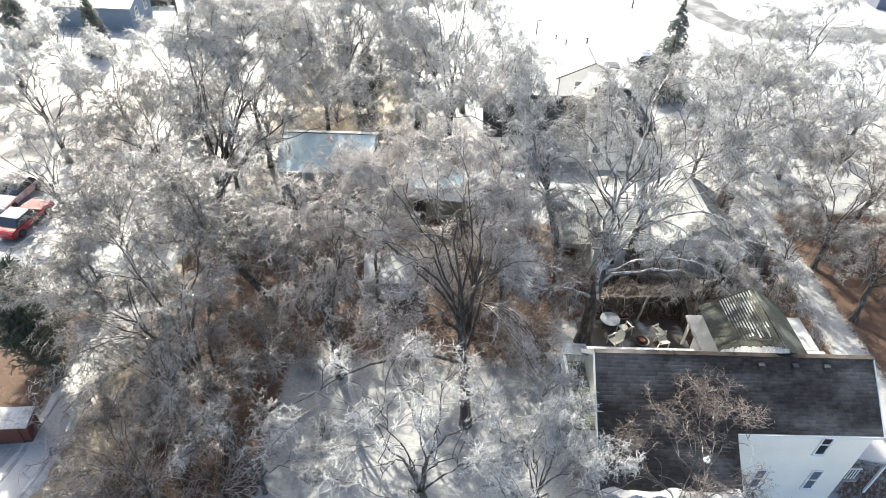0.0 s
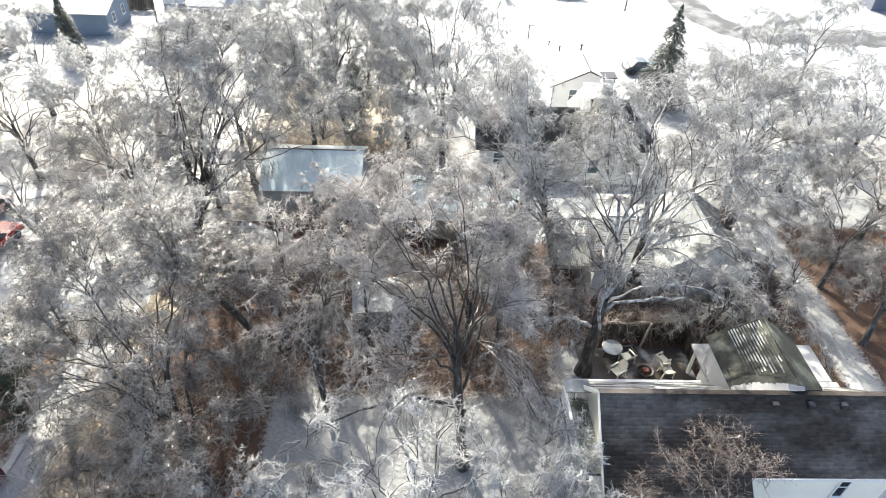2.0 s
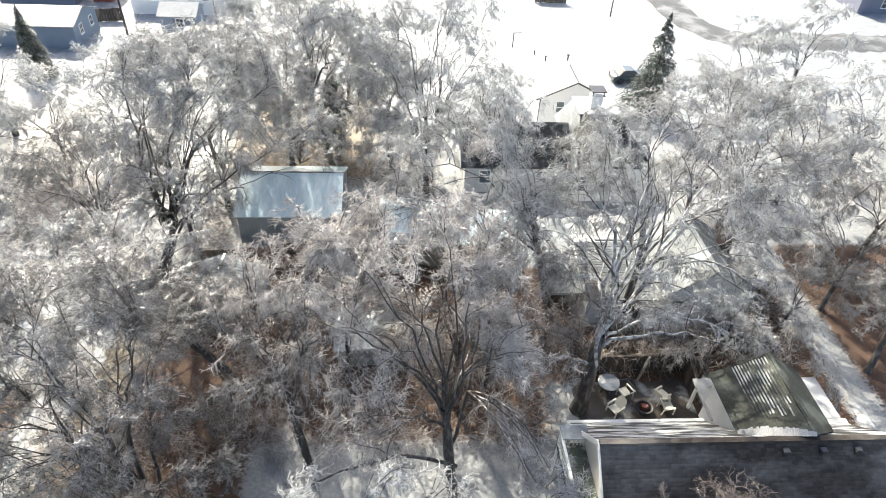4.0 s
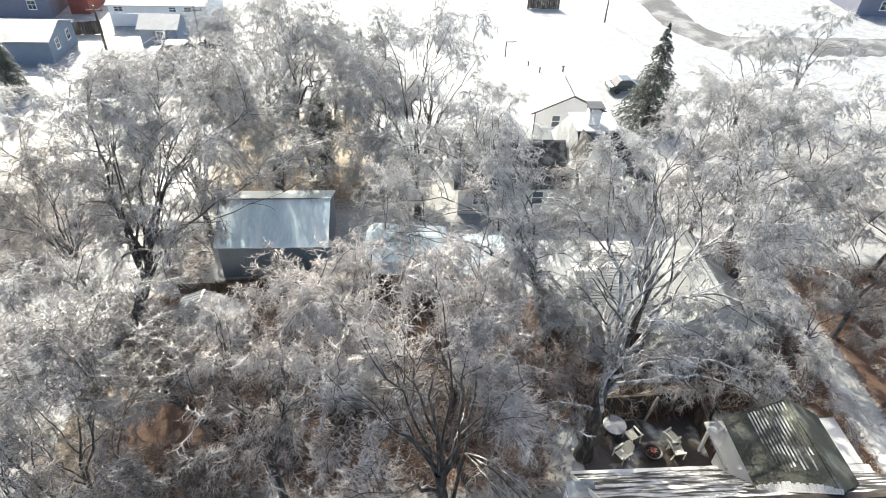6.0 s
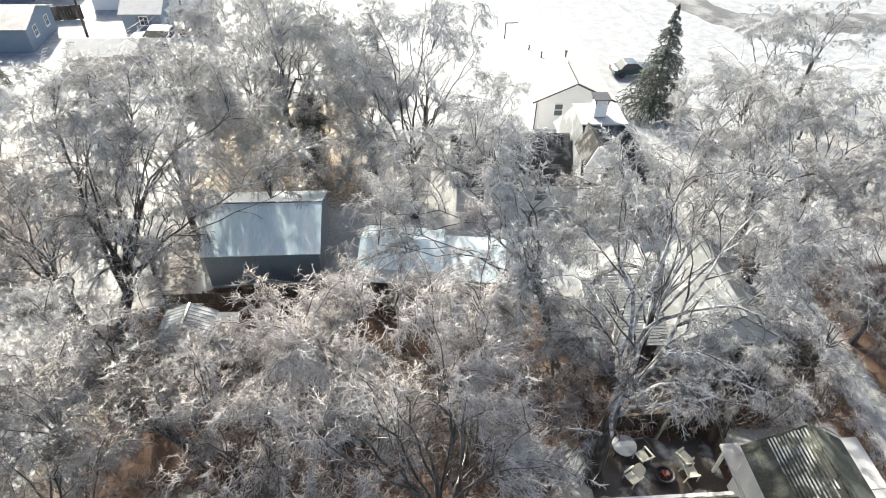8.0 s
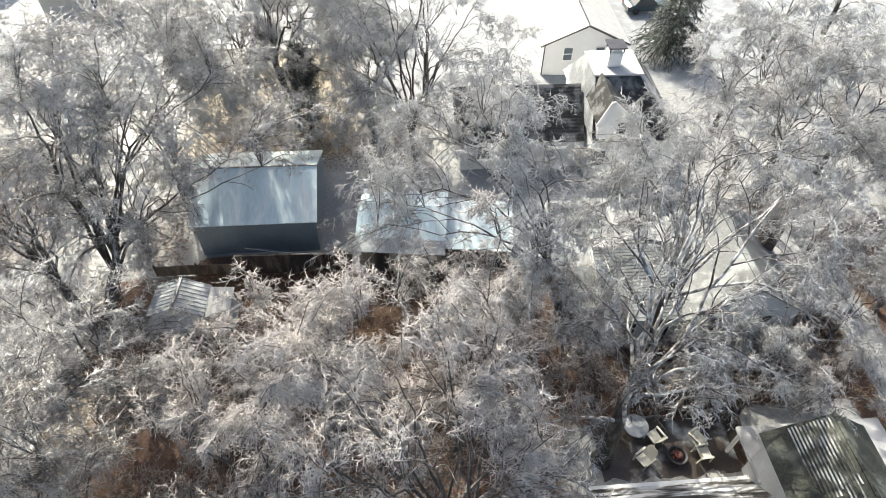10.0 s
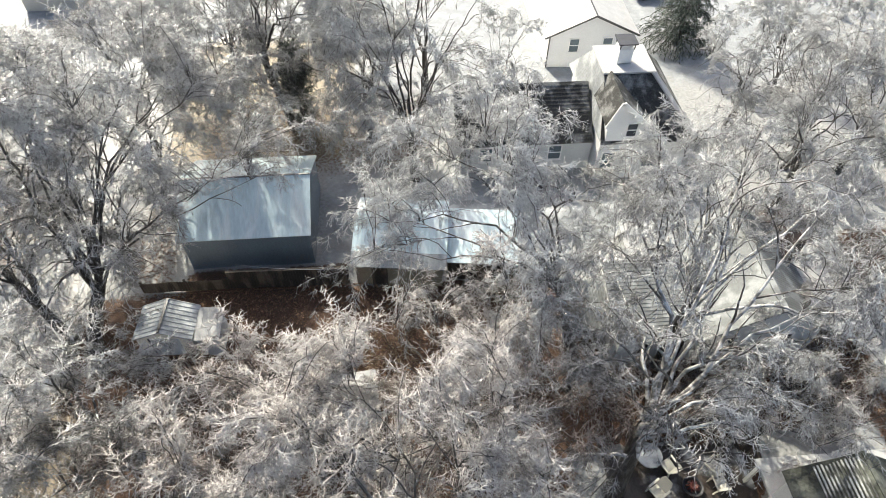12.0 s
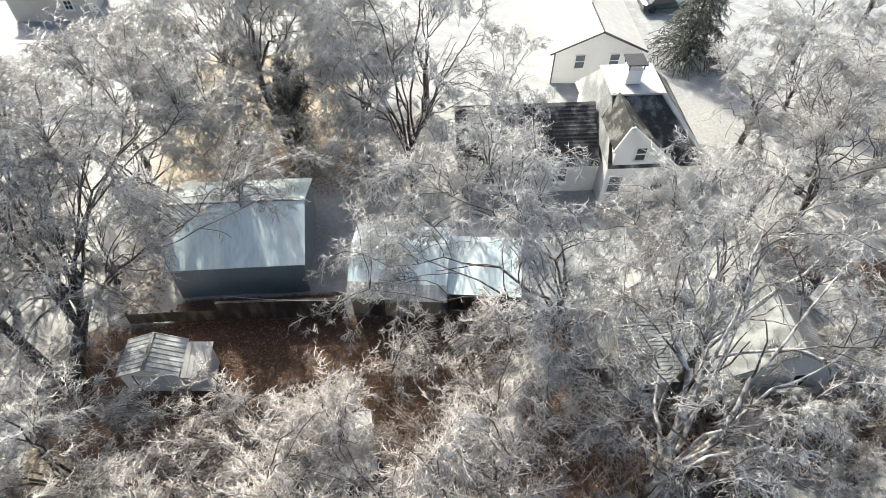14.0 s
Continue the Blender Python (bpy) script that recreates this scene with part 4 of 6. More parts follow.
def roof_plane(parent, corners, mat, thick=0.1, name="roof", label="", ribs=0, rib_mat=None, courses=0, rib=(0.05, 0.05)):
    """A roof slope from its eave's two ends and its ridge's two ends; ribs run up the slope, courses across it."""
    bm = bmesh.new()
    nrm = slab(bm, corners, thick)
    ob = part(name, bm, mat, parent, label)
    a, b, c, d = [Vector(p) for p in corners]
    if ribs:
        rm = bmesh.new()
        for i in range(ribs + 1):
            t = i / ribs
            bar(rm, a.lerp(b, t) + nrm * rib[1] * 0.4, d.lerp(c, t) + nrm * rib[1] * 0.4, rib[0], rib[1])
        part("rib", rm, rib_mat or mat, ob, "raised metal ribs")
    if courses:
        cm = bmesh.new()
        for i in range(courses):
            t0, t1 = i / courses, (i + 1) / courses
            p0, p1, p2, p3 = a.lerp(d, t0), b.lerp(c, t0), b.lerp(c, t1), a.lerp(d, t1)
            up = nrm * 0.028
            v = [cm.verts.new(q) for q in (p0 + up, p1 + up, p2 + nrm * 0.004, p3 + nrm * 0.004, p0, p1)]
            cm.faces.new((v[0], v[1], v[2], v[3]))
            cm.faces.new((v[4], v[5], v[1], v[0]))
        part("shingle_course", cm, rib_mat or mat, ob)
    return ob


def shingle_tabs(parent, corners, mat, rows, cols, seed):
    """Single shingles over a roof slope, each a little proud, in broken courses: one joined mesh."""
    rng = np.random.default_rng(seed)
    a, b, c, d = [np.array(p, float) for p in corners]
    nrm = np.cross(b - a, d - a)
    nrm = nrm / np.linalg.norm(nrm)
    nrm = nrm if nrm[2] > 0 else -nrm
    vs, fs = [], []
    for i in range(rows):
        t0, t1 = i / rows, (i + 1.0) / rows
        cut = np.sort(np.clip((np.arange(cols + 1) + (0.5 if i % 2 else 0) + rng.uniform(-0.15, 0.15, cols + 1)) / cols, 0, 1))
        for u0, u1 in zip(cut, cut[1:]):
            if u1 - u0 < 0.2 / cols:
                continue
            u1 -= 0.03 / cols
            h = rng.uniform(0.008, 0.018)
            def at(u, t):
                return (a * (1 - u) + b * u) * (1 - t) + (d * (1 - u) + c * u) * t
            o = len(vs)
            vs += [at(u0, t0) + nrm * h, at(u1, t0) + nrm * h, at(u1, t1) + nrm * 0.006, at(u0, t1) + nrm * 0.006, at(u0, t0), at(u1, t0)]
            fs += [(o, o + 1, o + 2, o + 3), (o + 4, o + 5, o + 1, o)]
    part("shingles", mesh_of("shingles", np.array(vs), np.array(fs), mat), None, parent)


def build_near_house():
    ob = empty("house", (0, 0, 0), label="white house with a dark wet shingle roof", category="house")
    # main body: the ridge runs along x
    bm = bmesh.new()
    prof = [(18.35, -3.2), (24.7, -3.2), (24.7, 1.75), (21.15, 5.42), (18.35, 3.3)]
    a = [bm.verts.new((8.75, y, z)) for y, z in prof]
    b = [bm.verts.new((22.3, y, z)) for y, z in prof]
    bm.faces.new(a)
    bm.faces.new(b[::-1])
    for i in range(5):
        j = (i + 1) % 5
        bm.faces.new((a[i], a[j], b[j], b[i]))
    part("wall", bm, WHITE_SIDING, ob, "cream-white lap-sided wall")
    lap_boards(ob, "-y", 15.3, 22.3, 18.35, -3.0, 3.25, WHITE_SIDING)
    # the lower part of the long slope reaches further out
    box_part("wall", (8.75, 15.15, 16.3, 18.35, -3.2, 1.45), WHITE_SIDING, ob)
    near_l = [(8.4, 15.95, 1.59), (15.25, 15.95, 1.59), (15.25, 21.15, 5.5), (8.4, 21.15, 5.5)]
    near_r = [(15.25, 18.12, 3.22), (22.45, 18.12, 3.22), (22.45, 21.15, 5.5), (15.25, 21.15, 5.5)]
    r = roof_plane(ob, near_l, SHINGLE, 0.14, label="dark wet shingle slope")
    shingle_tabs(r, near_l, SHINGLE, 34, 22, 1)
    r = roof_plane(ob, near_r, SHINGLE, 0.14, label="dark wet shingle slope")
    shingle_tabs(r, near_r, SHINGLE, 21, 23, 2)
    far = [(22.45, 25.0, 1.5), (8.4, 25.0, 1.5), (8.4, 21.15, 5.5), (22.45, 21.15, 5.5)]
    roof_plane(ob, far, ROOF_STREAKS, 0.14, label="back slope with painted streaks of sun, tree shade and snow")
    bar_part("ridge_cap", (8.4, 21.15, 5.52), (22.45, 21.15, 5.52), 0.26, 0.07, SHINGLE, ob)
    bar_part("gutter", (8.4, 25.03, 1.5), (15.9, 25.03, 1.5), 0.16, 0.12, TRIM_WHITE, ob, "white snow-lined gutter")
    bar_part("fascia", (15.3, 18.09, 3.1), (22.45, 18.09, 3.1), 0.05, 0.2, TRIM_WHITE, ob)
    for s0, s1 in (((8.37, 15.95, 1.51), (8.37, 21.15, 5.42)), ((8.37, 25.0, 1.42), (8.37, 21.15, 5.42)), ((22.48, 18.12, 3.14), (22.48, 21.15, 5.42))):
        bar_part("bargeboard", s0, s1, 0.05, 0.22, TRIM_WHITE, ob)
    for u, z in ((20.05, 2.2), (17.75, -0.97), (20.7, -0.97)):
        window_on(ob, "-y", u, z, 0.46, 1.6, 18.325, GLASS_PALE if z < 0 else GLASS)
    # roof vents below the ridge and a plumbing stack
    for x in (16.7, 18.4, 20.0):
        box_part("roof_vent", (x - 0.16, x + 0.16, 20.55, 20.85, 4.95, 5.35), STEEL, ob, "low dark roof vent", 0.03)
    bm = bmesh.new()
    lathe(bm, [(0.06, -0.3), (0.06, 0.42), (0.075, 0.44)], 10, (15.9, 22.6, 4.1))
    part("vent_pipe", bm, STEEL, ob)
    bm = bmesh.new()
    lathe(bm, [(0.16, -0.05), (0.15, 0.06), (0.06, 0.08), (0.05, 0.3)], 10, (13.6, 17.1, 2.5))
    part("vent_pipe", bm, TRIM_WHITE, ob, "white plumbing vent")
    # upper wing behind the ridge: a low gable that runs back from the main roof
    gable_body(ob, 15.75, 19.85, 21.6, 25.55, 1.2, 4.4, 5.6, "y", GREY_SIDING)
    left = [(15.45, 25.85, 4.3), (15.45, 22.25, 4.3), (18.05, 21.1, 5.82), (18.05, 25.85, 5.82)]
    right = [(20.1, 22.25, 4.4), (20.1, 25.85, 4.4), (18.05, 25.85, 5.82), (18.05, 21.1, 5.82)]
    west = roof_plane(ob, left, MOSSY_ROOF, 0.1, label="dark mossy slope streaked with frost", courses=17)
    roof_plane(ob, right, MOSSY_ROOF, 0.1, label="dark grey slope", courses=15)
    bar_part("ridge_cap", (18.05, 21.2, 5.84), (18.05, 25.87, 5.84), 0.16, 0.05, MOSSY_ROOF, ob)
    rng = random.Random(8)
    for i in range(12):
        t = 0.38 + 0.048 * i
        x, z = 15.45 + 2.6 * t, 4.3 + 1.52 * t + 0.035
        y, end = 25.75 - rng.uniform(0, 0.1), 22.9 + rng.uniform(-0.3, 0.5) - 0.5 * t
        bar_part("frost_line", (x, y, z), (x, end, z), 0.07, 0.03, FROST_RIB, west, "frost along the course edges")
    # flat snow-covered porch roof round the wing
    box_part("porch_roof", (15.65, 22.6, 24.4, 27.1, 2.22, 2.4), SNOW, ob, "snow-covered flat porch roof", 0.03)
    box_part("porch_roof", (20.05, 22.85, 21.9, 24.4, 2.22, 2.4), SNOW, ob, "snow-covered flat porch roof", 0.03)
    for x in (16.0, 19.2, 22.4):
        box_part("porch_post", (x - 0.07, x + 0.07, 26.85, 27.0, 0, 2.22), TRIM_WHITE, ob)
    box_part("porch_wall", (16.9, 22.3, 24.7, 26.5, -0.1, 2.22), GREY_SIDING, ob)
    # snow left along the lower eave
    bm = bmesh.new()
    for i in range(40):
        x = 8.5 + 6.6 * i / 40
        box(bm, x, x + 0.168, 15.62 + 0.1 * math.sin(i * 0.9), 15.98 + 0.12 * math.sin(i * 0.37), 1.42, 1.66 + 0.05 * math.sin(i * 0.7))
    tagged(part("eave_snow", bm, SNOW, ob, "lumpy strip of slid snow"), kind="stuff")
    # side deck with white rails at the gable end
    deck = box_part("deck", (7.35, 8.72, 18.7, 23.1, 2.4, 2.5), OLD_WOOD, ob, "mossy green side deck")
    for i in range(30):
        y = 18.72 + i * 0.146
        box_part("plank", (7.36, 8.71, y, y + 0.128, 2.503, 2.53), DECK_WOOD, deck)
    for x in (7.36, 8.6):
        for y in (18.75, 20.9, 23.0):
            if x < 8 or y > 22:
                box_part("deck_post", (x, x + 0.1, y - 0.05, y + 0.05, -0.3, 3.5), TRIM_WHITE, ob)
    bar_part("handrail", (7.41, 18.7, 3.5), (7.41, 23.1, 3.5), 0.13, 0.07, TRIM_WHITE, ob)
    bar_part("handrail", (7.36, 23.0, 3.5), (8.7, 23.0, 3.5), 0.13, 0.07, TRIM_WHITE, ob)
    bar_part("handrail", (7.41, 18.7, 2.62), (7.41, 23.1, 2.62), 0.06, 0.06, TRIM_WHITE, ob)
    for i in range(22):
        y = 18.9 + i * 0.19
        box_part("baluster", (7.39, 7.43, y, y + 0.04, 2.5, 3.48), TRIM_WHITE, ob)
    for i in range(6):
        x = 7.55 + i * 0.19
        box_part("baluster", (x, x + 0.04, 22.98, 23.02, 2.5, 3.48), TRIM_WHITE, ob)
    box_part("snow_cap", (7.4, 8.7, 22.6, 23.4, 3.54, 3.6), ICE_SHEET, ob, "icy board on the rail")
    # side porch by the white wall
    box_part("porch_floor", (22.35, 23.5, 18.6, 22.0, -1.6, -1.45), GREY_WOOD, ob)
    roof_plane(ob, [(24.8, 18.4, 0.35), (24.8, 22.3, 0.35), (22.35, 22.3, 1.0), (22.35, 18.4, 1.0)], SNOW, 0.12, "porch_roof", "snow-covered porch roof")
    for y in (18.7, 21.9):
        box_part("porch_post", (24.4, 24.52, y - 0.06, y + 0.06, -3.0, 0.4), TRIM_WHITE, ob)
    bar_part("handrail", (22.4, 18.7, -0.5), (23.4, 18.7, -0.5), 0.08, 0.07, TRIM_WHITE, ob)
    for x in np.arange(22.5, 23.4, 0.16):
        box_part("baluster", (x, x + 0.035, 18.68, 18.72, -1.45, -0.53), TRIM_WHITE, ob)
    # jagged snow left in the valley where the wing meets the main roof
    rng = random.Random(5)
    bm = bmesh.new()
    for i in range(46):
        t = i / 45
        x, y, z = 15.5 + 2.5 * t, 22.2 - 1.1 * t, 4.42 + 1.46 * t
        bulge = 0.12 + 0.2 * math.sin(math.pi * min(1, t * 1.05)) ** 0.7
        bar(bm, (x, y - 0.05, z - 0.06), (x + rng.uniform(-0.02, 0.02), y + bulge * rng.uniform(0.8, 1.25), z + 0.05), 0.075, 0.09)
    tagged(part("valley_snow", bm, SNOW, ob, "jagged fringe of ice and snow"), kind="stuff")


build_near_house()


def build_mid_house():
    ob = empty("house", (0, 0, 0), label="pale grey house with corrugated metal roofs", category="house")
    gable_body(ob, 15.7, 21.7, 33.4, 40.0, -0.1, 2.65, 4.6, "y", GREY_SIDING)
    slope = (4.6 - 2.65) / 3.0
    lap_boards(ob, "-y", 15.7, 21.7, 33.4, 0.0, 4.6, GREY_SIDING, 0.2,
               lambda z: (15.7, 21.7) if z <= 2.65 else (18.7 - (4.6 - z) / slope, 18.7 + (4.6 - z) / slope))
    roof_plane(ob, [(15.3, 40.2, 2.46), (15.3, 33.1, 2.46), (18.7, 33.1, 4.72), (18.7, 40.2, 4.72)], METAL_GREY, 0.08, label="pale corrugated metal slope", courses=22)
    roof_plane(ob, [(22.1, 33.1, 2.46), (22.1, 40.2, 2.46), (18.7, 40.2, 4.72), (18.7, 33.1, 4.72)], METAL_GREY, 0.08, label="pale corrugated metal slope", ribs=40, rib=(0.06, 0.022))
    bar_part("ridge_cap", (18.7, 33.05, 4.76), (18.7, 40.25, 4.76), 0.3, 0.08, METAL_GREY, ob)
    window_on(ob, "-y", 19.9, 1.55, 0.75, 1.3, 33.375, GLASS)
    window_on(ob, "-y", 17.0, 1.55, 0.75, 1.3, 33.375, GLASS)
    # side wing with a slope towards the yard
    box_part("wall", (11.4, 15.7, 33.6, 38.4, -0.1, 2.35), GREY_SIDING, ob)
    roof_plane(ob, [(11.1, 33.3, 2.35), (15.4, 33.3, 2.35), (15.4, 37.6, 3.55), (11.1, 37.6, 3.55)], METAL_GREY, 0.08, label="striped metal lean-to slope", ribs=0, courses=22)
    roof_plane(ob, [(15.4, 38.7, 3.2), (11.1, 38.7, 3.2), (11.1, 37.6, 3.55), (15.4, 37.6, 3.55)], SNOW, 0.1, label="snow-covered back slope")
    window_on(ob, "-y", 12.6, 1.3, 0.7, 1.0, 33.575, GLASS)
    box_part("door", (14.0, 14.85, 33.55, 33.6, 0.0, 2.0), OLD_WOOD, ob)
    # white upper box behind
    box_part("roof_box", (12.6, 15.2, 38.4, 39.9, 0.0, 3.6), GREY_SIDING, ob)
    roof_plane(ob, [(12.5, 37.75, 3.62), (15.3, 37.75, 3.62), (15.3, 40.0, 3.95), (12.5, 40.0, 3.95)], SNOW, 0.12, label="snow-covered shed slope")
    # chimney with dark top and white side porch
    box_part("chimney", (21.1, 21.8, 37.4, 38.3, 2.4, 4.5), DARK_BRICK, ob, "short dark brick chimney", 0.02)
    roof_plane(ob, [(24.2, 34.6, 1.9), (24.2, 39.4, 1.9), (22.0, 39.4, 2.5), (22.0, 34.6, 2.5)], SNOW, 0.12, "porch_roof", "snow-covered side porch roof")
    for y in (34.8, 37.0, 39.2):
        box_part("porch_post", (23.9, 24.0, y - 0.05, y + 0.05, 0, 1.9), TRIM_WHITE, ob)
    # front lean-to under the left corner
    roof_plane(ob, [(9.2, 34.6, 1.7), (11.3, 34.6, 1.7), (11.3, 37.4, 2.2), (9.2, 37.4, 2.2)], METAL_GREY, 0.07, label="low corrugated lean-to roof", ribs=14)
    for x in (9.3, 11.1):
        box_part("porch_post", (x - 0.05, x + 0.05, 34.7, 34.8, 0, 1.65), GREY_WOOD, ob)
    box_part("wall", (9.4, 11.2, 36.2, 37.2, -0.1, 1.9), GREY_SIDING, ob)


build_mid_house()


def build_gray_house():
    ob = empty("house", (0, 0, 0), label="white house with a dark hipped roof", category="house")
    box_part("wall", (13.5, 19.35, 47.4, 55.4, -0.1, 3.3), CLEAN_WHITE, ob, "white lap-sided wall")
    lap_boards(ob, "-y", 13.5, 19.35, 47.4, 0.0, 3.3, CLEAN_WHITE)
    e, t = 3.35, 6.4
    lo = [(13.4, 47.0, e), (19.6, 47.0, e), (19.6, 55.8, e), (13.2, 55.8, e)]
    hi = [(13.85, 50.25, t), (16.85, 50.25, t), (16.85, 53.0, t), (13.85, 53.0, t)]
    for i in range(4):
        j = (i + 1) % 4
        roof_plane(ob, [lo[i], lo[j], hi[j], hi[i]], ICE_SHEET if i == 3 else SHINGLE_FROST, 0.1, label="hip slope glazed with grey ice" if i == 3 else "dark frosted hip slope", courses=20)
    box_part("roof_deck", (13.65, 17.05, 50.1, 53.2, t - 0.06, t + 0.06), SNOW, ob, "flat snow-covered roof deck", 0.02)
    bar_part("hip_cap", (16.85, 50.25, t + 0.04), (19.6, 47.0, e + 0.04), 0.34, 0.1, SNOW, ob, "hip ridge lined with snow")
    bar_part("hip_cap", (13.85, 50.25, t + 0.04), (13.4, 47.0, e + 0.04), 0.16, 0.08, SHINGLE_FROST, ob)
    # front gable dormer
    apex_x, apex_z = 14.05, 6.7
    bm = bmesh.new()
    prof = [(13.62, 3.2), (17.4, 3.2), (17.4, 3.35), (apex_x, apex_z - 0.15), (13.62, 4.9)]
    a = [bm.verts.new((x, 47.15, z)) for x, z in prof]
    b = [bm.verts.new((x, 50.2, z)) for x, z in prof]
    bm.faces.new(a)
    bm.faces.new(b[::-1])
    for i in range(5):
        j = (i + 1) % 5
        bm.faces.new((a[i], a[j], b[j], b[i]))
    part("dormer_wall", bm, CLEAN_WHITE, ob, "white gable wall")
    roof_plane(ob, [(13.35, 50.0, 4.9), (13.35, 46.8, 4.9), (apex_x, 46.8, apex_z), (apex_x, 50.0, apex_z)], SHINGLE_FROST, 0.1, courses=12)
    roof_plane(ob, [(17.75, 46.8, 3.25), (17.75, 50.0, 3.25), (apex_x, 50.0, apex_z), (apex_x, 46.8, apex_z)], SHINGLE_FROST, 0.1, courses=12)
    bar_part("bargeboard", (13.35, 46.76, 4.87), (apex_x, 46.76, apex_z - 0.03), 0.08, 0.24, TRIM_WHITE, ob)
    bar_part("bargeboard", (apex_x, 46.76, apex_z - 0.03), (17.75, 46.76, 3.22), 0.08, 0.24, TRIM_WHITE, ob)
    window_on(ob, "-y", 15.15, 4.35, 0.6, 0.95, 47.15, GLASS)
    for u in (14.2, 17.0):
        window_on(ob, "-y", u, 1.7, 0.8, 1.3, 47.375, GLASS_PALE)
    # chimney with a hood
    ch = part("chimney", box_mesh((14.7, 15.6, 51.0, 51.9, 6.5, 7.5)), None, ob, "white-painted chimney")
    ch.data.materials.append(TRIM_WHITE)
    bm = bmesh.new()
    slab(bm, [(14.55, 50.85, 7.95), (15.75, 50.85, 7.95), (15.75, 52.05, 7.95), (14.55, 52.05, 7.95)], 0.08)
    for x, y in ((14.7, 51.0), (15.6, 51.0), (14.7, 51.9), (15.6, 51.9)):
        bar(bm, (x, y, 7.5), (x, y, 7.9), 0.06, 0.06)
    part("chimney_hood", bm, STEEL, ch, "dark metal chimney hood")
    # long low wing
    box_part("wall", (4.8, 13.45, 48.6, 54.0, -0.1, 2.6), GREY_SIDING, ob)
    roof_plane(ob, [(4.4, 48.2, 2.55), (13.3, 48.2, 2.55), (13.3, 51.5, 4.95), (4.4, 51.5, 4.95)], SHINGLE_FROST, 0.1, label="dark frosted wing slope", courses=16)
    roof_plane(ob, [(13.3, 54.6, 2.55), (4.4, 54.6, 2.55), (4.4, 51.5, 4.95), (13.3, 51.5, 4.95)], SNOW, 0.1, label="snow-covered wing slope")
    for u in (6.4, 8.6, 11.0):
        window_on(ob, "-y", u, 1.5, 0.8, 1.1, 48.6, GLASS_PALE)


def box_mesh(ext):
    me = bpy.data.meshes.new("box")
    bm = bmesh.new()
    box(bm, *ext)
    bmesh.ops.recalc_face_normals(bm, faces=bm.faces)
    bmesh.ops.bevel(bm, geom=bm.edges[:], offset=0.02, segments=1, affect="EDGES")
    bm.to_mesh(me)
    bm.free()
    return me


build_gray_house()


def build_white_house():
    ob = empty("house", (0, 0, 0), label="white gabled house with a snow-covered roof", category="house")
    x0, x1, y0, y1, eave, apex = 12.7, 19.3, 60.3, 75.5, 3.05, 4.65
    xm = (x0 + x1) / 2
    gable_body(ob, x0, x1, y0, y1, -0.1, eave, apex - 0.15, "y", CLEAN_WHITE)
    k = (apex - 0.15 - eave) / (xm - x0)
    lap_boards(ob, "-y", x0, x1, y0, 0.0, apex, CLEAN_WHITE, 0.2, lambda z: (x0, x1) if z <= eave else (xm - (apex - 0.15 - z) / k, xm + (apex - 0.15 - z) / k))
    roof_plane(ob, [(x0 - 0.4, y1 + 0.3, eave - 0.14), (x0 - 0.4, y0 - 0.35, eave - 0.14), (xm, y0 - 0.35, apex), (xm, y1 + 0.3, apex)], SNOW, 0.14, label="smooth snow-covered slope")
    roof_plane(ob, [(x1 + 0.4, y0 - 0.35, eave - 0.14), (x1 + 0.4, y1 + 0.3, eave - 0.14), (xm, y1 + 0.3, apex), (xm, y0 - 0.35, apex)], SNOW, 0.14, label="smooth snow-covered slope")
    bar_part("ridge_line", (xm, y0 - 0.3, apex + 0.02), (xm, y0 + 3.6, apex + 0.02), 0.1, 0.05, STEEL, ob, "bare dark ridge strip")
    bar_part("bargeboard", (x0 - 0.4, y0 - 0.38, eave - 0.22), (xm, y0 - 0.38, apex - 0.08), 0.06, 0.16, STEEL, ob, "dark rake edge")
    bar_part("bargeboard", (xm, y0 - 0.38, apex - 0.08), (x1 + 0.4, y0 - 0.38, eave - 0.22), 0.06, 0.16, STEEL, ob, "dark rake edge")
    bar_part("downpipe", (x0 + 0.05, y0 - 0.08, 0.1), (x0 + 0.05, y0 - 0.08, eave - 0.2), 0.08, 0.08, STEEL, ob)
    window_on(ob, "-y", 14.75, 1.95, 0.7, 1.1, y0 - 0.025, GLASS_PALE)
    window_on(ob, "-y", 17.4, 1.95, 0.7, 1.1, y0 - 0.025, GLASS_PALE)
    for x, y, h in ((14.2, 66.8, 0.5), (16.0, 65.0, 0.6), (13.5, 69.2, 0.4)):
        z = apex - abs(x - xm) * k
        bm = bmesh.new()
        lathe(bm, [(0.07, -0.25), (0.07, h - 0.1), (0.13, h - 0.08), (0.13, h)], 10, (x, y, z))
        part("vent_pipe", bm, STEEL, ob, "dark roof vent pipe")


build_white_house()


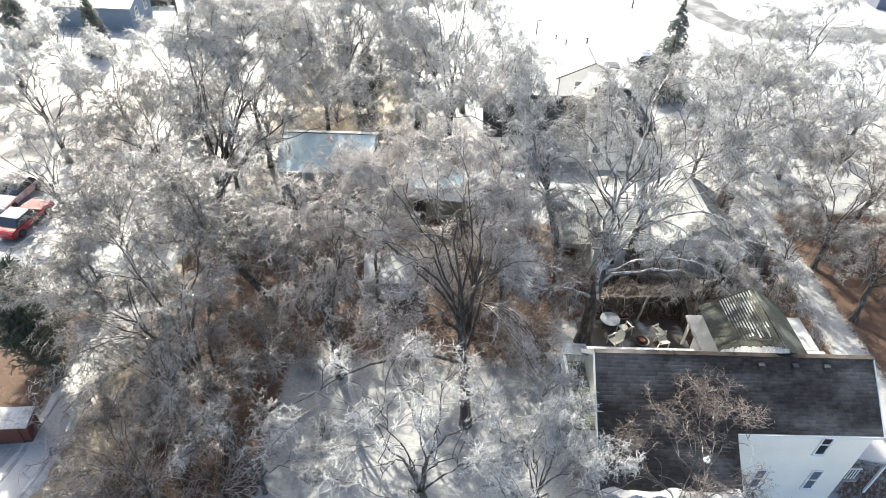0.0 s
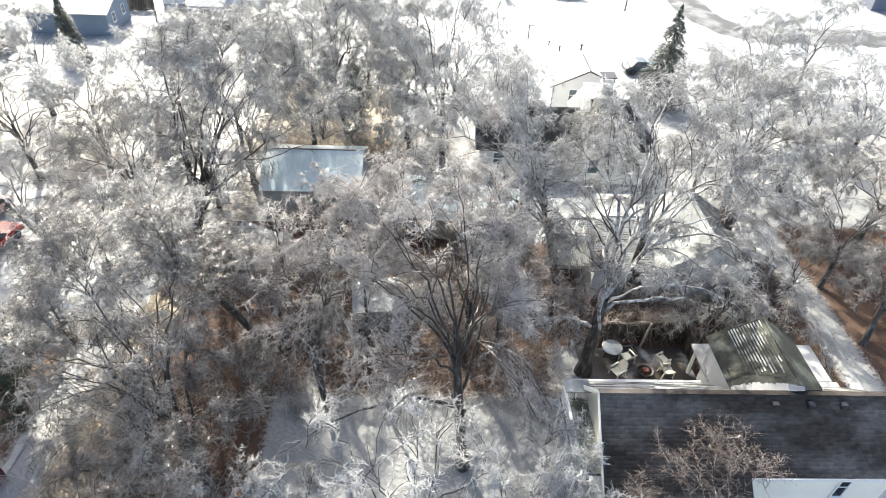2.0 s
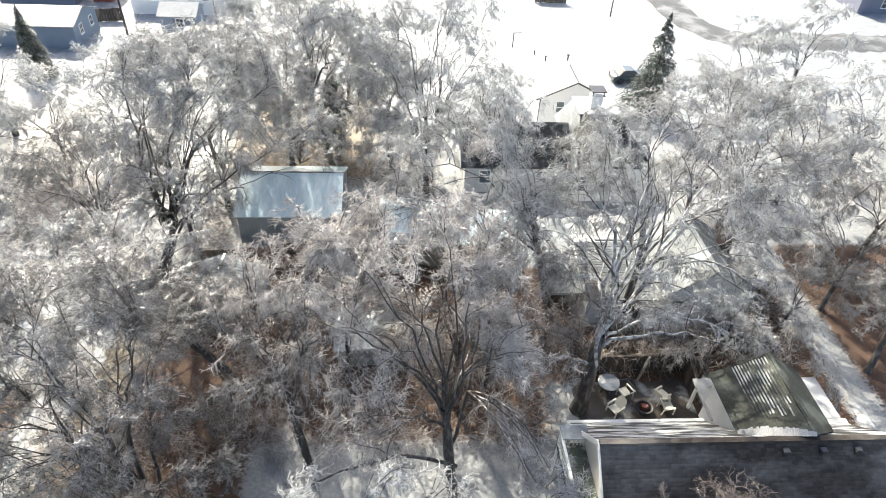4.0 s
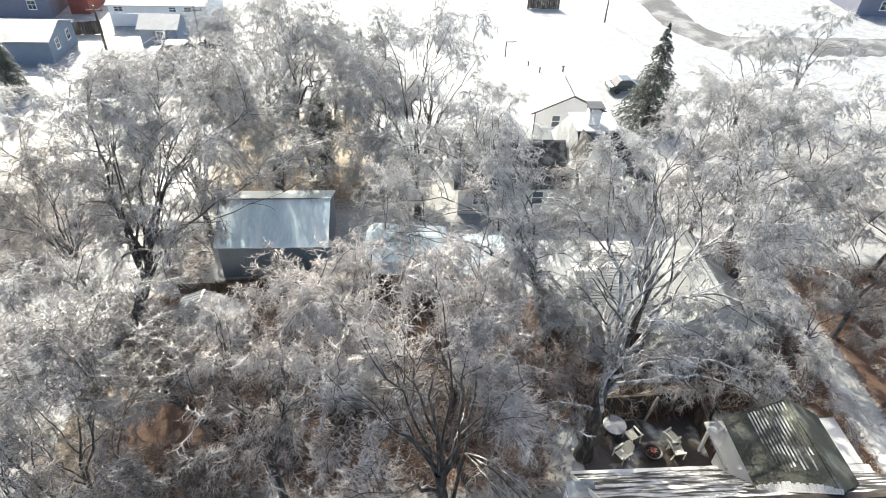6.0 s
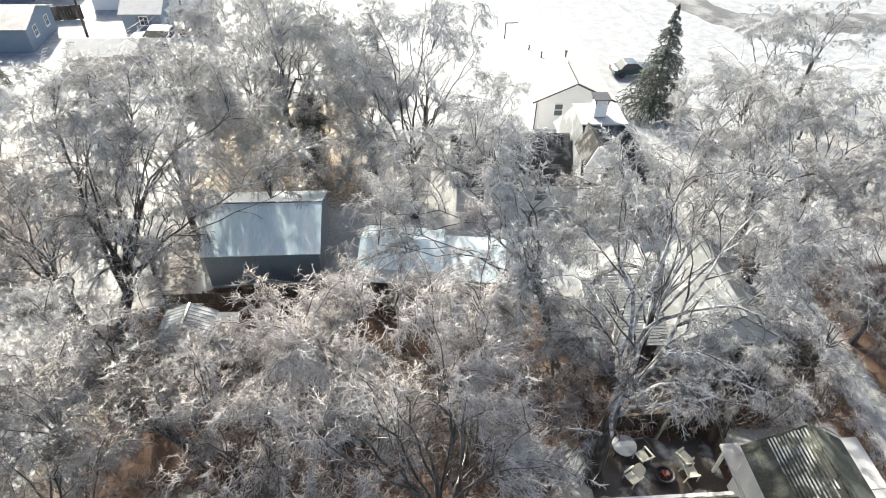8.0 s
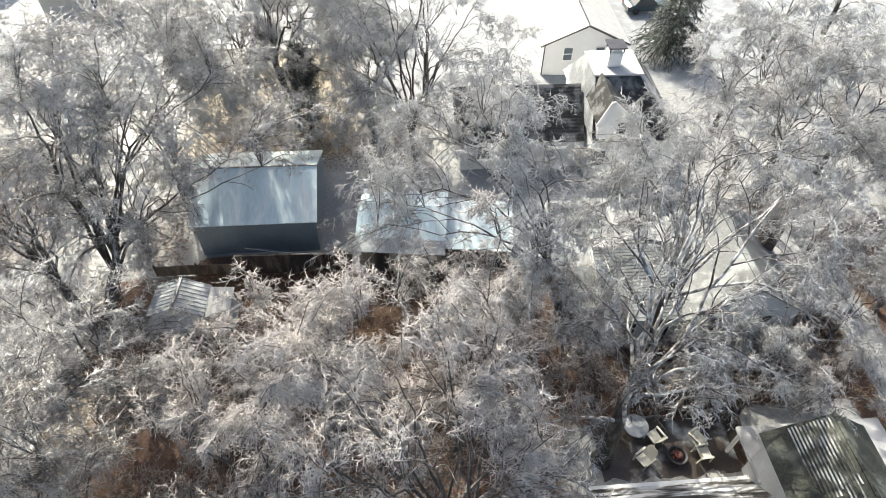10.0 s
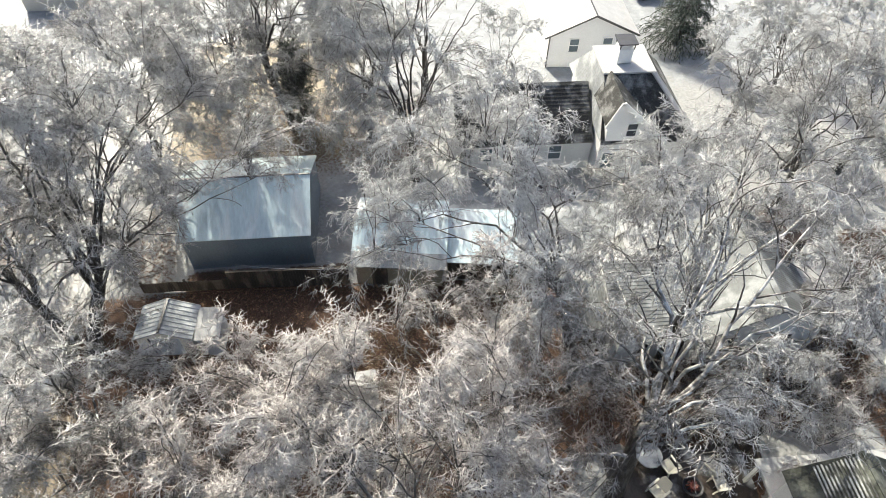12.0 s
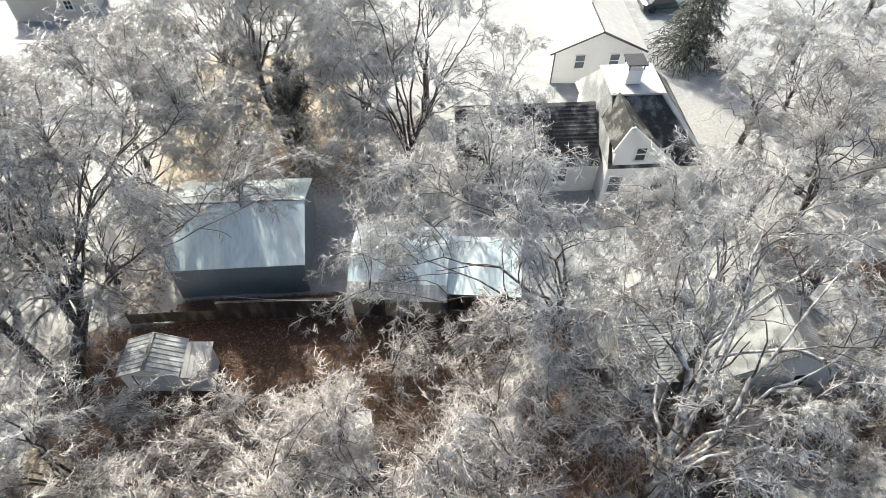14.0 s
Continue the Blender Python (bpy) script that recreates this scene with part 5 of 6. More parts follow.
def build_barn():
    ob = empty("barn", (0, 0, 0), 0, label="blue-grey metal barn with a pale metal roof", category="barn")
    x0, x1, y0, y1 = -11.7, -4.6, 41.5, 47.8
    gable_body(ob, x0, x1, y0, y1, -0.1, 2.72, 4.15, "x", METAL_WALL)
    bm = bmesh.new()
    ym = (y0 + y1) / 2
    v = [bm.verts.new((x1 + 0.012, y, z)) for y, z in ((y0, 0), (y1, 0), (y1, 2.72), (ym, 4.15), (y0, 2.72))]
    w = [bm.verts.new((x1 + 0.004, y, z)) for y, z in ((y0, 0), (y1, 0), (y1, 2.72), (ym, 4.15), (y0, 2.72))]
    bm.faces.new(v)
    bm.faces.new(w[::-1])
    for i in range(5):
        bm.faces.new((v[i], w[i], w[(i + 1) % 5], v[(i + 1) % 5]))
    part("end_wall", bm, METAL_END, ob, "lighter grey-blue end wall")
    rm = bmesh.new()
    for i in range(30):
        x = x0 + 0.1 + (x1 - x0 - 0.2) * i / 29
        box(rm, x - 0.02, x + 0.02, y0 - 0.018, y0 - 0.002, 0, 2.5)
    part("wall_rib", rm, METAL_WALL, ob)
    roof_plane(ob, [(x0 - 0.2, y0 - 0.2, 2.68), (x1 + 0.12, y0 - 0.2, 2.68), (x1 + 0.12, ym, 4.25), (x0 - 0.2, ym, 4.25)], METAL_BLUE, 0.09, label="pale blue metal slope glazed with ice", ribs=9, rib=(0.02, 0.008))
    roof_plane(ob, [(x1 + 0.12, y1 + 0.2, 2.68), (x0 - 0.2, y1 + 0.2, 2.68), (x0 - 0.2, ym, 4.25), (x1 + 0.12, ym, 4.25)], METAL_BLUE, 0.09, label="bright icy back slope", ribs=9, rib=(0.02, 0.008))
    bar_part("ridge_cap", (x0 - 0.2, ym, 4.27), (x1 + 0.12, ym, 4.27), 0.1, 0.05, STEEL, ob, "dark ridge strip")


build_barn()


def build_corrugated_shop():
    ob = empty("workshop", (0, 0, 0), -7, label="low workshop with a corrugated metal roof", category="shed")
    ob.location = (-2.2, 39.6, 0)
    box_part("wall", (0.1, 5.0, 0.2, 4.4, -0.1, 2.05), BEIGE_SHADED, ob, "beige wall with its shade put into the colour")
    roof_plane(ob, [(-0.1, 0.75, 2.28), (5.2, 0.75, 2.28), (5.2, 2.9, 3.0), (-0.1, 2.9, 3.0)], METAL_BLUE, 0.07, label="ribbed pale blue metal slope", ribs=24, rib=(0.05, 0.03))
    roof_plane(ob, [(-0.1, -0.15, 2.0), (5.2, -0.15, 2.0), (5.2, 0.75, 2.28), (-0.1, 0.75, 2.28)], METAL_PALE, 0.08, label="icy lower eave", ribs=24, rib=(0.05, 0.03))
    roof_plane(ob, [(5.2, 4.7, 2.5), (-0.1, 4.7, 2.5), (-0.1, 2.9, 3.0), (5.2, 2.9, 3.0)], METAL_BLUE, 0.07, label="icy back slope")
    box_part("door", (1.0, 1.9, 0.15, 0.2, 0.0, 1.9), OLD_WOOD, ob)
    # closed dark block in place of the shaded space under the lean-to
    box_part("wall", (5.3, 9.0, 0.8, 4.0, -0.1, 1.8), OLD_WOOD, ob, "dark solid block for the shade in an open bay")
    roof_plane(ob, [(5.25, 0.5, 1.9), (9.2, 0.5, 1.9), (9.2, 4.2, 2.4), (5.25, 4.2, 2.4)], METAL_BLUE, 0.07, label="icy lean-to roof", ribs=14, rib=(0.03, 0.02))
    for x in (5.4, 7.2, 9.0):
        box_part("post", (x - 0.05, x + 0.05, 0.55, 0.65, 0, 1.85), OLD_WOOD, ob)


build_corrugated_shop()


def build_garden_shed():
    ob = empty("garden_shed", (-13.2, 35.8, 0), -3, label="white metal garden shed with an icy roof", category="shed")
    gable_body(ob, 0, 2.8, 0, 1.8, 0.0, 1.75, 2.3, "y", WHITE_SIDING)
    for c in ([(-0.12, 1.95, 1.72), (-0.12, -0.15, 1.72), (1.4, -0.15, 2.4), (1.4, 1.95, 2.4)], [(2.92, -0.15, 1.72), (2.92, 1.95, 1.72), (1.4, 1.95, 2.4), (1.4, -0.15, 2.4)]):
        roof_plane(ob, c, METAL_PALE, 0.05, label="ribbed icy metal slope", ribs=8, rib=(0.04, 0.03))
    bar_part("ridge_cap", (1.4, -0.15, 2.43), (1.4, 1.95, 2.43), 0.14, 0.04, STEEL, ob)
    for x in (0.7, 1.44):
        box_part("door", (x, x + 0.72, -0.03, -0.002, 0.08, 1.6), GREY_SIDING, ob, "sliding metal door")
    bar_part("trim", (0.64, -0.03, 0.05), (0.64, -0.03, 1.65), 0.06, 0.05, STEEL, ob)
    bar_part("handle", (1.5, -0.05, 0.75), (1.5, -0.05, 0.95), 0.03, 0.03, STEEL, ob)
    lean = empty("lean_to_shed", (-10.25, 35.5, 0), -3, label="small white lean-to with a snowy roof", category="shed")
    box_part("wall", (0.1, 1.15, 0.1, 1.75, 0, 1.6), GREY_SIDING, lean)
    roof_plane(lean, [(0.0, 0.0, 1.62), (1.28, 0.0, 1.62), (1.28, 1.85, 1.9), (0.0, 1.85, 1.9)], SNOW, 0.06, label="snow-covered roof", ribs=5, rib=(0.03, 0.02))


build_garden_shed()


def build_small_roof():
    ob = empty("tool_shed", (-4.1, 30.5, 0), 5, label="small shed with a corrugated roof under trees", category="shed")
    box_part("wall", (0.15, 3.1, -0.4, 2.0, 0, 1.55), GREY_WOOD, ob)
    roof_plane(ob, [(0, -0.6, 1.6), (3.3, -0.6, 1.6), (3.3, 1.4, 2.1), (0, 1.4, 2.1)], METAL_PALE, 0.05, label="corrugated metal slope", ribs=26, rib=(0.05, 0.04))
    roof_plane(ob, [(3.3, 2.3, 1.8), (0, 2.3, 1.8), (0, 1.4, 2.1), (3.3, 1.4, 2.1)], SNOW, 0.05, label="snowy back slope")


build_small_roof()


def plank_fence(name, label, a, b, height, mat, board=0.14, cap=None):
    """Upright boards between posts with rails behind them."""
    a, b = Vector((*a, 0)), Vector((*b, 0))
    length = (b - a).length
    ob = empty(name, a, math.degrees(math.atan2(b.y - a.y, b.x - a.x)), label=label, category="fence")
    n = int(length / (board + 0.012))
    rng = random.Random(int(length * 100))
    first = None
    for i in range(n):
        x = i * length / n
        if first is None:
            first = box_part("board", (0, board, -0.012, 0.012, 0.03, height), mat, ob)
            first.location.x = x
        else:
            o = new("board", first.data)
            o.parent = ob
            o.location = (x, rng.uniform(-0.004, 0.004), rng.uniform(-0.05, 0.03))
    for k in range(int(length / 2.4) + 1):
        x = min(k * 2.4, length - 0.1)
        box_part("post", (x, x + 0.1, 0.02, 0.12, -0.2, height + 0.08), mat, ob)
    for z in (0.35, height - 0.3):
        box_part("rail", (0, length, 0.013, 0.05, z, z + 0.08), mat, ob)
    if cap:
        box_part("cap", (0, length, -0.06, 0.08, height + 0.03, height + 0.07), cap, ob, "icy top rail")
    return ob


plank_fence("fence", "dark weathered board fence behind the leaf yard", (-9.3, 39.9), (-2.5, 39.75), 1.5, OLD_WOOD, cap=OLD_WOOD)
plank_fence("fence", "dark board fence closing the patio", (11.0, 29.4), (16.6, 29.6), 1.5, OLD_WOOD, cap=OLD_WOOD)
plank_fence("fence", "dark board fence closing the patio", (16.6, 29.6), (16.3, 27.2), 1.5, OLD_WOOD, cap=OLD_WOOD)
plank_fence("fence", "dark board fence beside the barn yard", (-14.2, 39.9), (-9.35, 39.9), 0.9, OLD_WOOD)


# ---- paved strips and distance ----
def strip(name, label, category, pts, width, mat, lift=0.02):
    """A ribbon that follows the ground along a line."""
    pts = np.array(pts, float)
    seg = np.linalg.norm(np.diff(pts, axis=0), axis=1)
    s = np.concatenate([[0], np.cumsum(seg)])
    n = max(3, int(s[-1] / 0.8))
    q = np.linspace(0, s[-1], n)
    line = np.stack([np.interp(q, s, pts[:, 0]), np.interp(q, s, pts[:, 1])], 1)
    d = unit(np.gradient(line, axis=0))
    side = np.stack([-d[:, 1], d[:, 0]], 1)
    rng = np.random.default_rng(len(pts) + int(width * 10))
    w = width / 2 * (1 + np.convolve(rng.normal(0, 0.05, n + 4), np.ones(5) / 5, 'valid'))
    vs = []
    for k in (-1, -0.5, 0, 0.5, 1):
        e = line + side * (w * k)[:, None]
        vs.append(np.concatenate([e, (ground_height(e[:, 0], e[:, 1]) + lift + (0 if abs(k) < 1 else -lift - 0.03))[:, None]], 1))
    verts = np.stack(vs, 1).reshape(-1, 3)
    i, j = np.meshgrid(np.arange(n - 1), np.arange(4), indexing="ij")
    a = (i * 5 + j).ravel()
    me = mesh_of(name, verts, np.stack([a, a + 1, a + 6, a + 5], 1), mat, True)
    return tagged(new(name, me), label, category, kind="structure")


strip("pavement", "icy concrete footpath with snowy edges", "path", [(25.6, 22), (26.0, 27), (26.3, 33), (27.0, 44), (28.0, 60)], 0.9, CONCRETE, 0.06)
strip("road", "grey icy street across the far side", "road", [(42, 84.3), (50, 84.2), (60, 84.2), (90, 84.2), (140, 84.2)], 6.6, ASPHALT, 0.16)
strip("road", "grey icy side street running away", "road", [(46, 83.6), (42, 85), (39.4, 88.5), (38.4, 93), (38.2, 100), (40, 125), (44, 160)], 5.6, ASPHALT, 0.17)
strip("pavement", "grey pavement beside the far street", "path", [(44, 71.5), (60, 72.5), (90, 73)], 1.6, CONCRETE, 0.06)
strip("driveway", "snowy alley with wheel tracks", "driveway", [(-21, 10), (-19.5, 18), (-18.8, 28), (-18.6, 40), (-18, 55), (-17.6, 72)], 3.0, SNOW, 0.05)
for off in (-0.75, 0.75):
    strip("wheel_track", "dark icy wheel track in the alley", "track", [(-21 + off, 10), (-19.5 + off, 18), (-18.8 + off, 28), (-18.6 + off, 40), (-18 + off, 55), (-17.6 + off, 72)], 0.4, ICE_SHEET, 0.065)
for off in (0.0, 1.5):
    strip("wheel_track", "faint wheel track across the snow field", "track", [(28.6 + off, 100), (28.9 + off, 92), (29.3 + off, 80)], 0.3, ICE_SHEET, 0.03)
strip("driveway", "grey icy parking area", "driveway", [(-36, 37.5), (-28, 37), (-21, 36)], 6.5, ICE_SHEET, 0.04)
strip("driveway", "grey ice-covered drive between houses", "driveway", [(2.5, 43.6), (10, 43.8), (22, 43.6)], 5.2, ICE_SHEET, 0.05)
strip("patio_floor", "icy concrete patio floor", "patio", [(9.6, 27.4), (16.4, 27.4)], 3.9, PATIO, 0.05)


def build_patio():
    def chair(at, turn):
        ob = empty("patio_chair", at, turn, label="cream plastic garden chair on the icy patio", category="chair", group="patio chairs")
        bm = bmesh.new()
        slab(bm, [(-0.28, -0.3, 0.42), (0.28, -0.3, 0.42), (0.26, 0.24, 0.34), (-0.26, 0.24, 0.34)], 0.04)
        part("seat", bm, PLASTIC, ob)
        bm = bmesh.new()
        slab(bm, [(-0.27, 0.22, 0.36), (0.27, 0.22, 0.36), (0.30, 0.42, 0.78), (0.2, 0.5, 0.98), (-0.2, 0.5, 0.98), (-0.30, 0.42, 0.78)], 0.035)
        part("backrest", bm, PLASTIC, ob, "rounded plastic back")
        for s in (-1, 1):
            bar_part("armrest", (s * 0.34, -0.3, 0.6), (s * 0.34, 0.36, 0.62), 0.1, 0.035, PLASTIC, ob)
            bar_part("leg", (s * 0.33, -0.28, 0), (s * 0.34, -0.28, 0.6), 0.05, 0.06, PLASTIC, ob)
            bar_part("leg", (s * 0.3, 0.4, 0), (s * 0.32, 0.3, 0.6), 0.05, 0.06, PLASTIC, ob)
        return ob
    first = chair((12.5, 27.75, 0.06), 205)
    for x, y, turn in ((14.6, 27.55, 120), (14.65, 26.75, 95), (11.65, 26.65, 300)):
        copy_thing(first, pose(x, y, 0.06, 0, 0, turn))
    t = empty("patio_table", (11.62, 28.2, 0.06), 0, label="round patio table glazed with ice", category="table")
    bm = bmesh.new()
    lathe(bm, [(0.58, 0.68), (0.62, 0.69), (0.62, 0.72), (0.58, 0.735)], 28)
    part("tabletop", bm, ICE_SHEET, t)
    for k in range(4):
        a = k * math.pi / 2 + 0.4
        bar_part("leg", (0.45 * math.cos(a), 0.45 * math.sin(a), 0), (0.36 * math.cos(a), 0.36 * math.sin(a), 0.68), 0.05, 0.05, STEEL, t)
    g = empty("fire_pit", (13.35, 26.75, 0.06), 0, label="round dark fire pit holding red-brown litter", category="fire pit")
    bm = bmesh.new()
    lathe(bm, [(0.3, 0), (0.42, 0.3), (0.48, 0.32), (0.48, 0.36), (0.40, 0.34), (0.3, 0.2)], 20)
    part("bowl", bm, STEEL, g)
    bm = bmesh.new()
    for i in range(9):
        a = i * 0.7
        bar(bm, (0.28 * math.cos(a), 0.28 * math.sin(a), 0.3), (-0.2 * math.cos(a + 0.4), -0.2 * math.sin(a + 0.4), 0.42), 0.07, 0.07)
    part("firewood", bm, RED_WOOD, g, "reddish split wood")
    p = empty("post", (13.65, 28.9, 0), 0, label="leaning pale wooden post", category="post")
    bar_part("shaft", (0, 0, 0), (0.25, 0, 2.1), 0.12, 0.12, GREY_WOOD, p)


build_patio()


def build_red_shed():
    ob = empty("coop", (-23.1, 18.75, 0), 4, label="small red-brown wooden shed with a pale roof", category="shed")
    box_part("wall", (0, 3.1, 0, 1.0, 0, 1.3), RED_WOOD, ob)
    roof_plane(ob, [(-0.1, -0.12, 1.34), (3.2, -0.12, 1.34), (3.2, 1.12, 1.46), (-0.1, 1.12, 1.46)], CONCRETE, 0.06, label="pale frosty sheet roof", ribs=6, rib=(0.04, 0.02))
    box_part("door", (1.9, 2.7, -0.04, -0.004, 0.1, 1.2), RED_WOOD, ob)
    bar_part("sill", (-0.02, -0.03, 0.06), (3.1, -0.03, 0.06), 0.06, 0.1, OLD_WOOD, ob)


build_red_shed()


def car(name, label, x, y, turn, paint, suv=False):
    """A parked car: body, cabin, panes, lamps and wheels."""
    ob = empty(name, (x, y, float(ground_height(x, y)) + 0.06), turn, label=label, category="car")
    length, width = (4.7, 1.85) if suv else (4.5, 1.78)
    hood, top = (0.98, 1.75) if suv else (0.86, 1.42)
    def shell(nm, prof, w0, w1, mat, par, lab=""):
        bm = bmesh.new()
        l = [bm.verts.new((px, -w, z)) for (px, z), w in zip(prof, w0)]
        r = [bm.verts.new((px, w, z)) for (px, z), w in zip(prof, w1)]
        bm.faces.new(l)
        bm.faces.new(r[::-1])
        for i in range(len(prof)):
            j = (i + 1) % len(prof)
            bm.faces.new((l[i], l[j], r[j], r[i]))
        bmesh.ops.recalc_face_normals(bm, faces=bm.faces)
        bmesh.ops.bevel(bm, geom=bm.edges[:], offset=0.05, segments=2, affect="EDGES")
        return part(nm, bm, mat, par, lab)
    h = length / 2
    prof = [(-h, 0.3), (h, 0.3), (h, 0.62), (h - 0.15, hood - 0.08), (h - 1.3, hood), (-h + 0.25, hood + 0.02), (-h, hood - 0.12)]
    w = [width / 2 * k for k in (0.94, 0.94, 0.97, 0.95, 0.98, 0.98, 0.96)]
    shell("body", prof, w, w, paint, ob)
    tail = -h + (0.1 if suv else 0.55)
    cab = [(h - 1.35, hood - 0.06), (tail, hood - 0.06), (tail + (0.12 if suv else 0.55), top - 0.02), (h - 2.2, top)]
    wc = [width / 2 * k for k in (0.93, 0.93, 0.78, 0.78)]
    cabin = shell("cabin", cab, wc, wc, GLASS, ob, "dark glazed cabin")
    roof = [(tail + (0.1 if suv else 0.5), top - 0.06), (h - 2.15, top - 0.05), (h - 2.25, top + 0.02), (tail + 0.2 + (0 if suv else 0.4), top + 0.02)]
    wr = [width / 2 * 0.8] * 4
    shell("roof", roof, wr, wr, paint if paint is not CAR_RED else CAR_WHITE, cabin)
    for px in (-h + 0.85, h - 0.85):
        for s in (-1, 1):
            bm = bmesh.new()
            lathe(bm, [(0.30, -0.11), (0.33, -0.08), (0.33, 0.08), (0.30, 0.11)], 16)
            bmesh.ops.rotate(bm, verts=bm.verts[:], cent=(0, 0, 0), matrix=Matrix.Rotation(math.pi / 2, 3, "X"))
            bmesh.ops.translate(bm, verts=bm.verts[:], vec=(px, s * (width / 2 - 0.1), 0.33))
            tyre = part("wheel", bm, RUBBER, ob)
            bm = bmesh.new()
            lathe(bm, [(0.19, -0.12), (0.2, 0.12)], 12)
            bmesh.ops.rotate(bm, verts=bm.verts[:], cent=(0, 0, 0), matrix=Matrix.Rotation(math.pi / 2, 3, "X"))
            bmesh.ops.translate(bm, verts=bm.verts[:], vec=(px, s * (width / 2 - 0.1), 0.33))
            part("rim", bm, STEEL, tyre)
    for s in (-1, 1):
        box_part("headlight", (h - 0.06, h + 0.015, s * 0.62 - 0.16, s * 0.62 + 0.16, 0.6, 0.74), TRIM_WHITE, ob, "", 0.01)
        box_part("tail_light", (-h - 0.015, -h + 0.06, s * 0.68 - 0.1, s * 0.68 + 0.1, 0.66, 0.84), CAR_RED, ob, "", 0.01)
    return ob


car("car", "red car with a white iced roof on a lot", -29.6, 37.2, 80, CAR_RED)
car("car", "pale red car frosted over on an icy lot", -31.9, 40.4, 262, CAR_FROSTED)
car("car", "dark teal car parked behind the white house", 25.0, 71.0, 5, CAR_DARK)
car("suv", "white off-road vehicle dusted with snow", -25.2, 79.0, 178, CAR_WHITE, True)
car("suv", "dark off-road vehicle under a carport", -21.0, 81.4, 178, CAR_DARK, True)


def simple_house(name, label, x0, x1, y0, y1, eave, apex, axis, wall, roof, windows=(), shutters=None, turn=0):
    ob = empty(name, ((x0 + x1) / 2, y0, 0), turn, label=label, category="house" if (x1 - x0) > 5 else "shed")
    w, d = (x1 - x0) / 2, y1 - y0
    gable_body(ob, -w, w, 0, d, -0.1, eave, apex - 0.1, axis, wall)
    if axis == "y":
        a = (eave - apex) / w * 0.3
        roof_plane(ob, [(-w - 0.3, d + 0.2, eave + a), (-w - 0.3, -0.25, eave + a), (0, -0.25, apex), (0, d + 0.2, apex)], roof, 0.1)
        roof_plane(ob, [(w + 0.3, -0.25, eave + a), (w + 0.3, d + 0.2, eave + a), (0, d + 0.2, apex), (0, -0.25, apex)], roof, 0.1)
    else:
        a = (eave - apex) / (d / 2) * 0.3
        roof_plane(ob, [(-w - 0.25, -0.3, eave + a), (w + 0.25, -0.3, eave + a), (w + 0.25, d / 2, apex), (-w - 0.25, d / 2, apex)], roof, 0.1)
        roof_plane(ob, [(w + 0.25, d + 0.3, eave + a), (-w - 0.25, d + 0.3, eave + a), (-w - 0.25, d / 2, apex), (w + 0.25, d / 2, apex)], roof, 0.1)
    for face, u, z, ww, hh in windows:
        window_on(ob, face, u, z, ww, hh, {"-y": 0, "+x": w, "-x": -w}[face], GLASS, shutters, 2)
    return ob


simple_house("shed", "blue-grey shed with a shuttered window", -28.9, -24.8, 81.6, 85.4, 2.4, 3.3, "x", BLUE_GREY, SNOW, [("-y", 0.2, 1.45, 0.8, 0.9)], BLUE_GREY_DARK)
simple_house("house", "blue-grey house with a frosted roof", -46.0, -36.8, 76.9, 83.2, 2.6, 3.7, "x", BLUE_GREY, CONCRETE, [("+x", 1.8, 1.6, 0.7, 1.0), ("+x", 4.6, 1.6, 0.7, 1.0)])
simple_house("house", "long white house with small high windows", -34.6, -23.0, 88.5, 97.0, 2.7, 4.2, "x", CLEAN_WHITE, SNOW, [("-y", -4.6, 2.1, 1.0, 0.5), ("-y", 1.8, 2.1, 0.8, 0.5), ("-y", 3.6, 2.1, 0.8, 0.5)])
simple_house("house", "slate-purple house with a snowy roof", -52.0, -42.6, 91.0, 99.0, 3.0, 4.8, "x", BLUE_GREY_DARK, SNOW, [("-y", 2.6, 1.6, 0.9, 1.0)])
simple_house("house", "red brick house end under snow", -41.0, -38.6, 92.5, 99.0, 3.4, 5.0, "y", BRICK_RED, SNOW)
simple_house("house", "dark house with a white garage far off", 66.0, 80.0, 96.0, 106.0, 2.9, 4.8, "x", BLUE_GREY_DARK, SNOW, [("-y", -3, 1.5, 1.4, 1.2), ("-y", 2, 1.5, 1.4, 1.2)])
simple_house("garage", "snow-roofed pale garage behind bare trees", -31.0, -24.6, 71.4, 75.4, 2.2, 3.0, "x", BEIGE, SNOW, [("-y", 1.6, 1.4, 0.6, 0.8)])
plank_fence("fence", "dark board fence of a far yard", (-38.2, 85.2), (-34.8, 85.8), 1.6, OLD_WOOD, 0.3)
plank_fence("fence", "dark slatted bin store by the far street", (18.5, 97.0), (23.0, 97.0), 1.6, OLD_WOOD, 0.3)


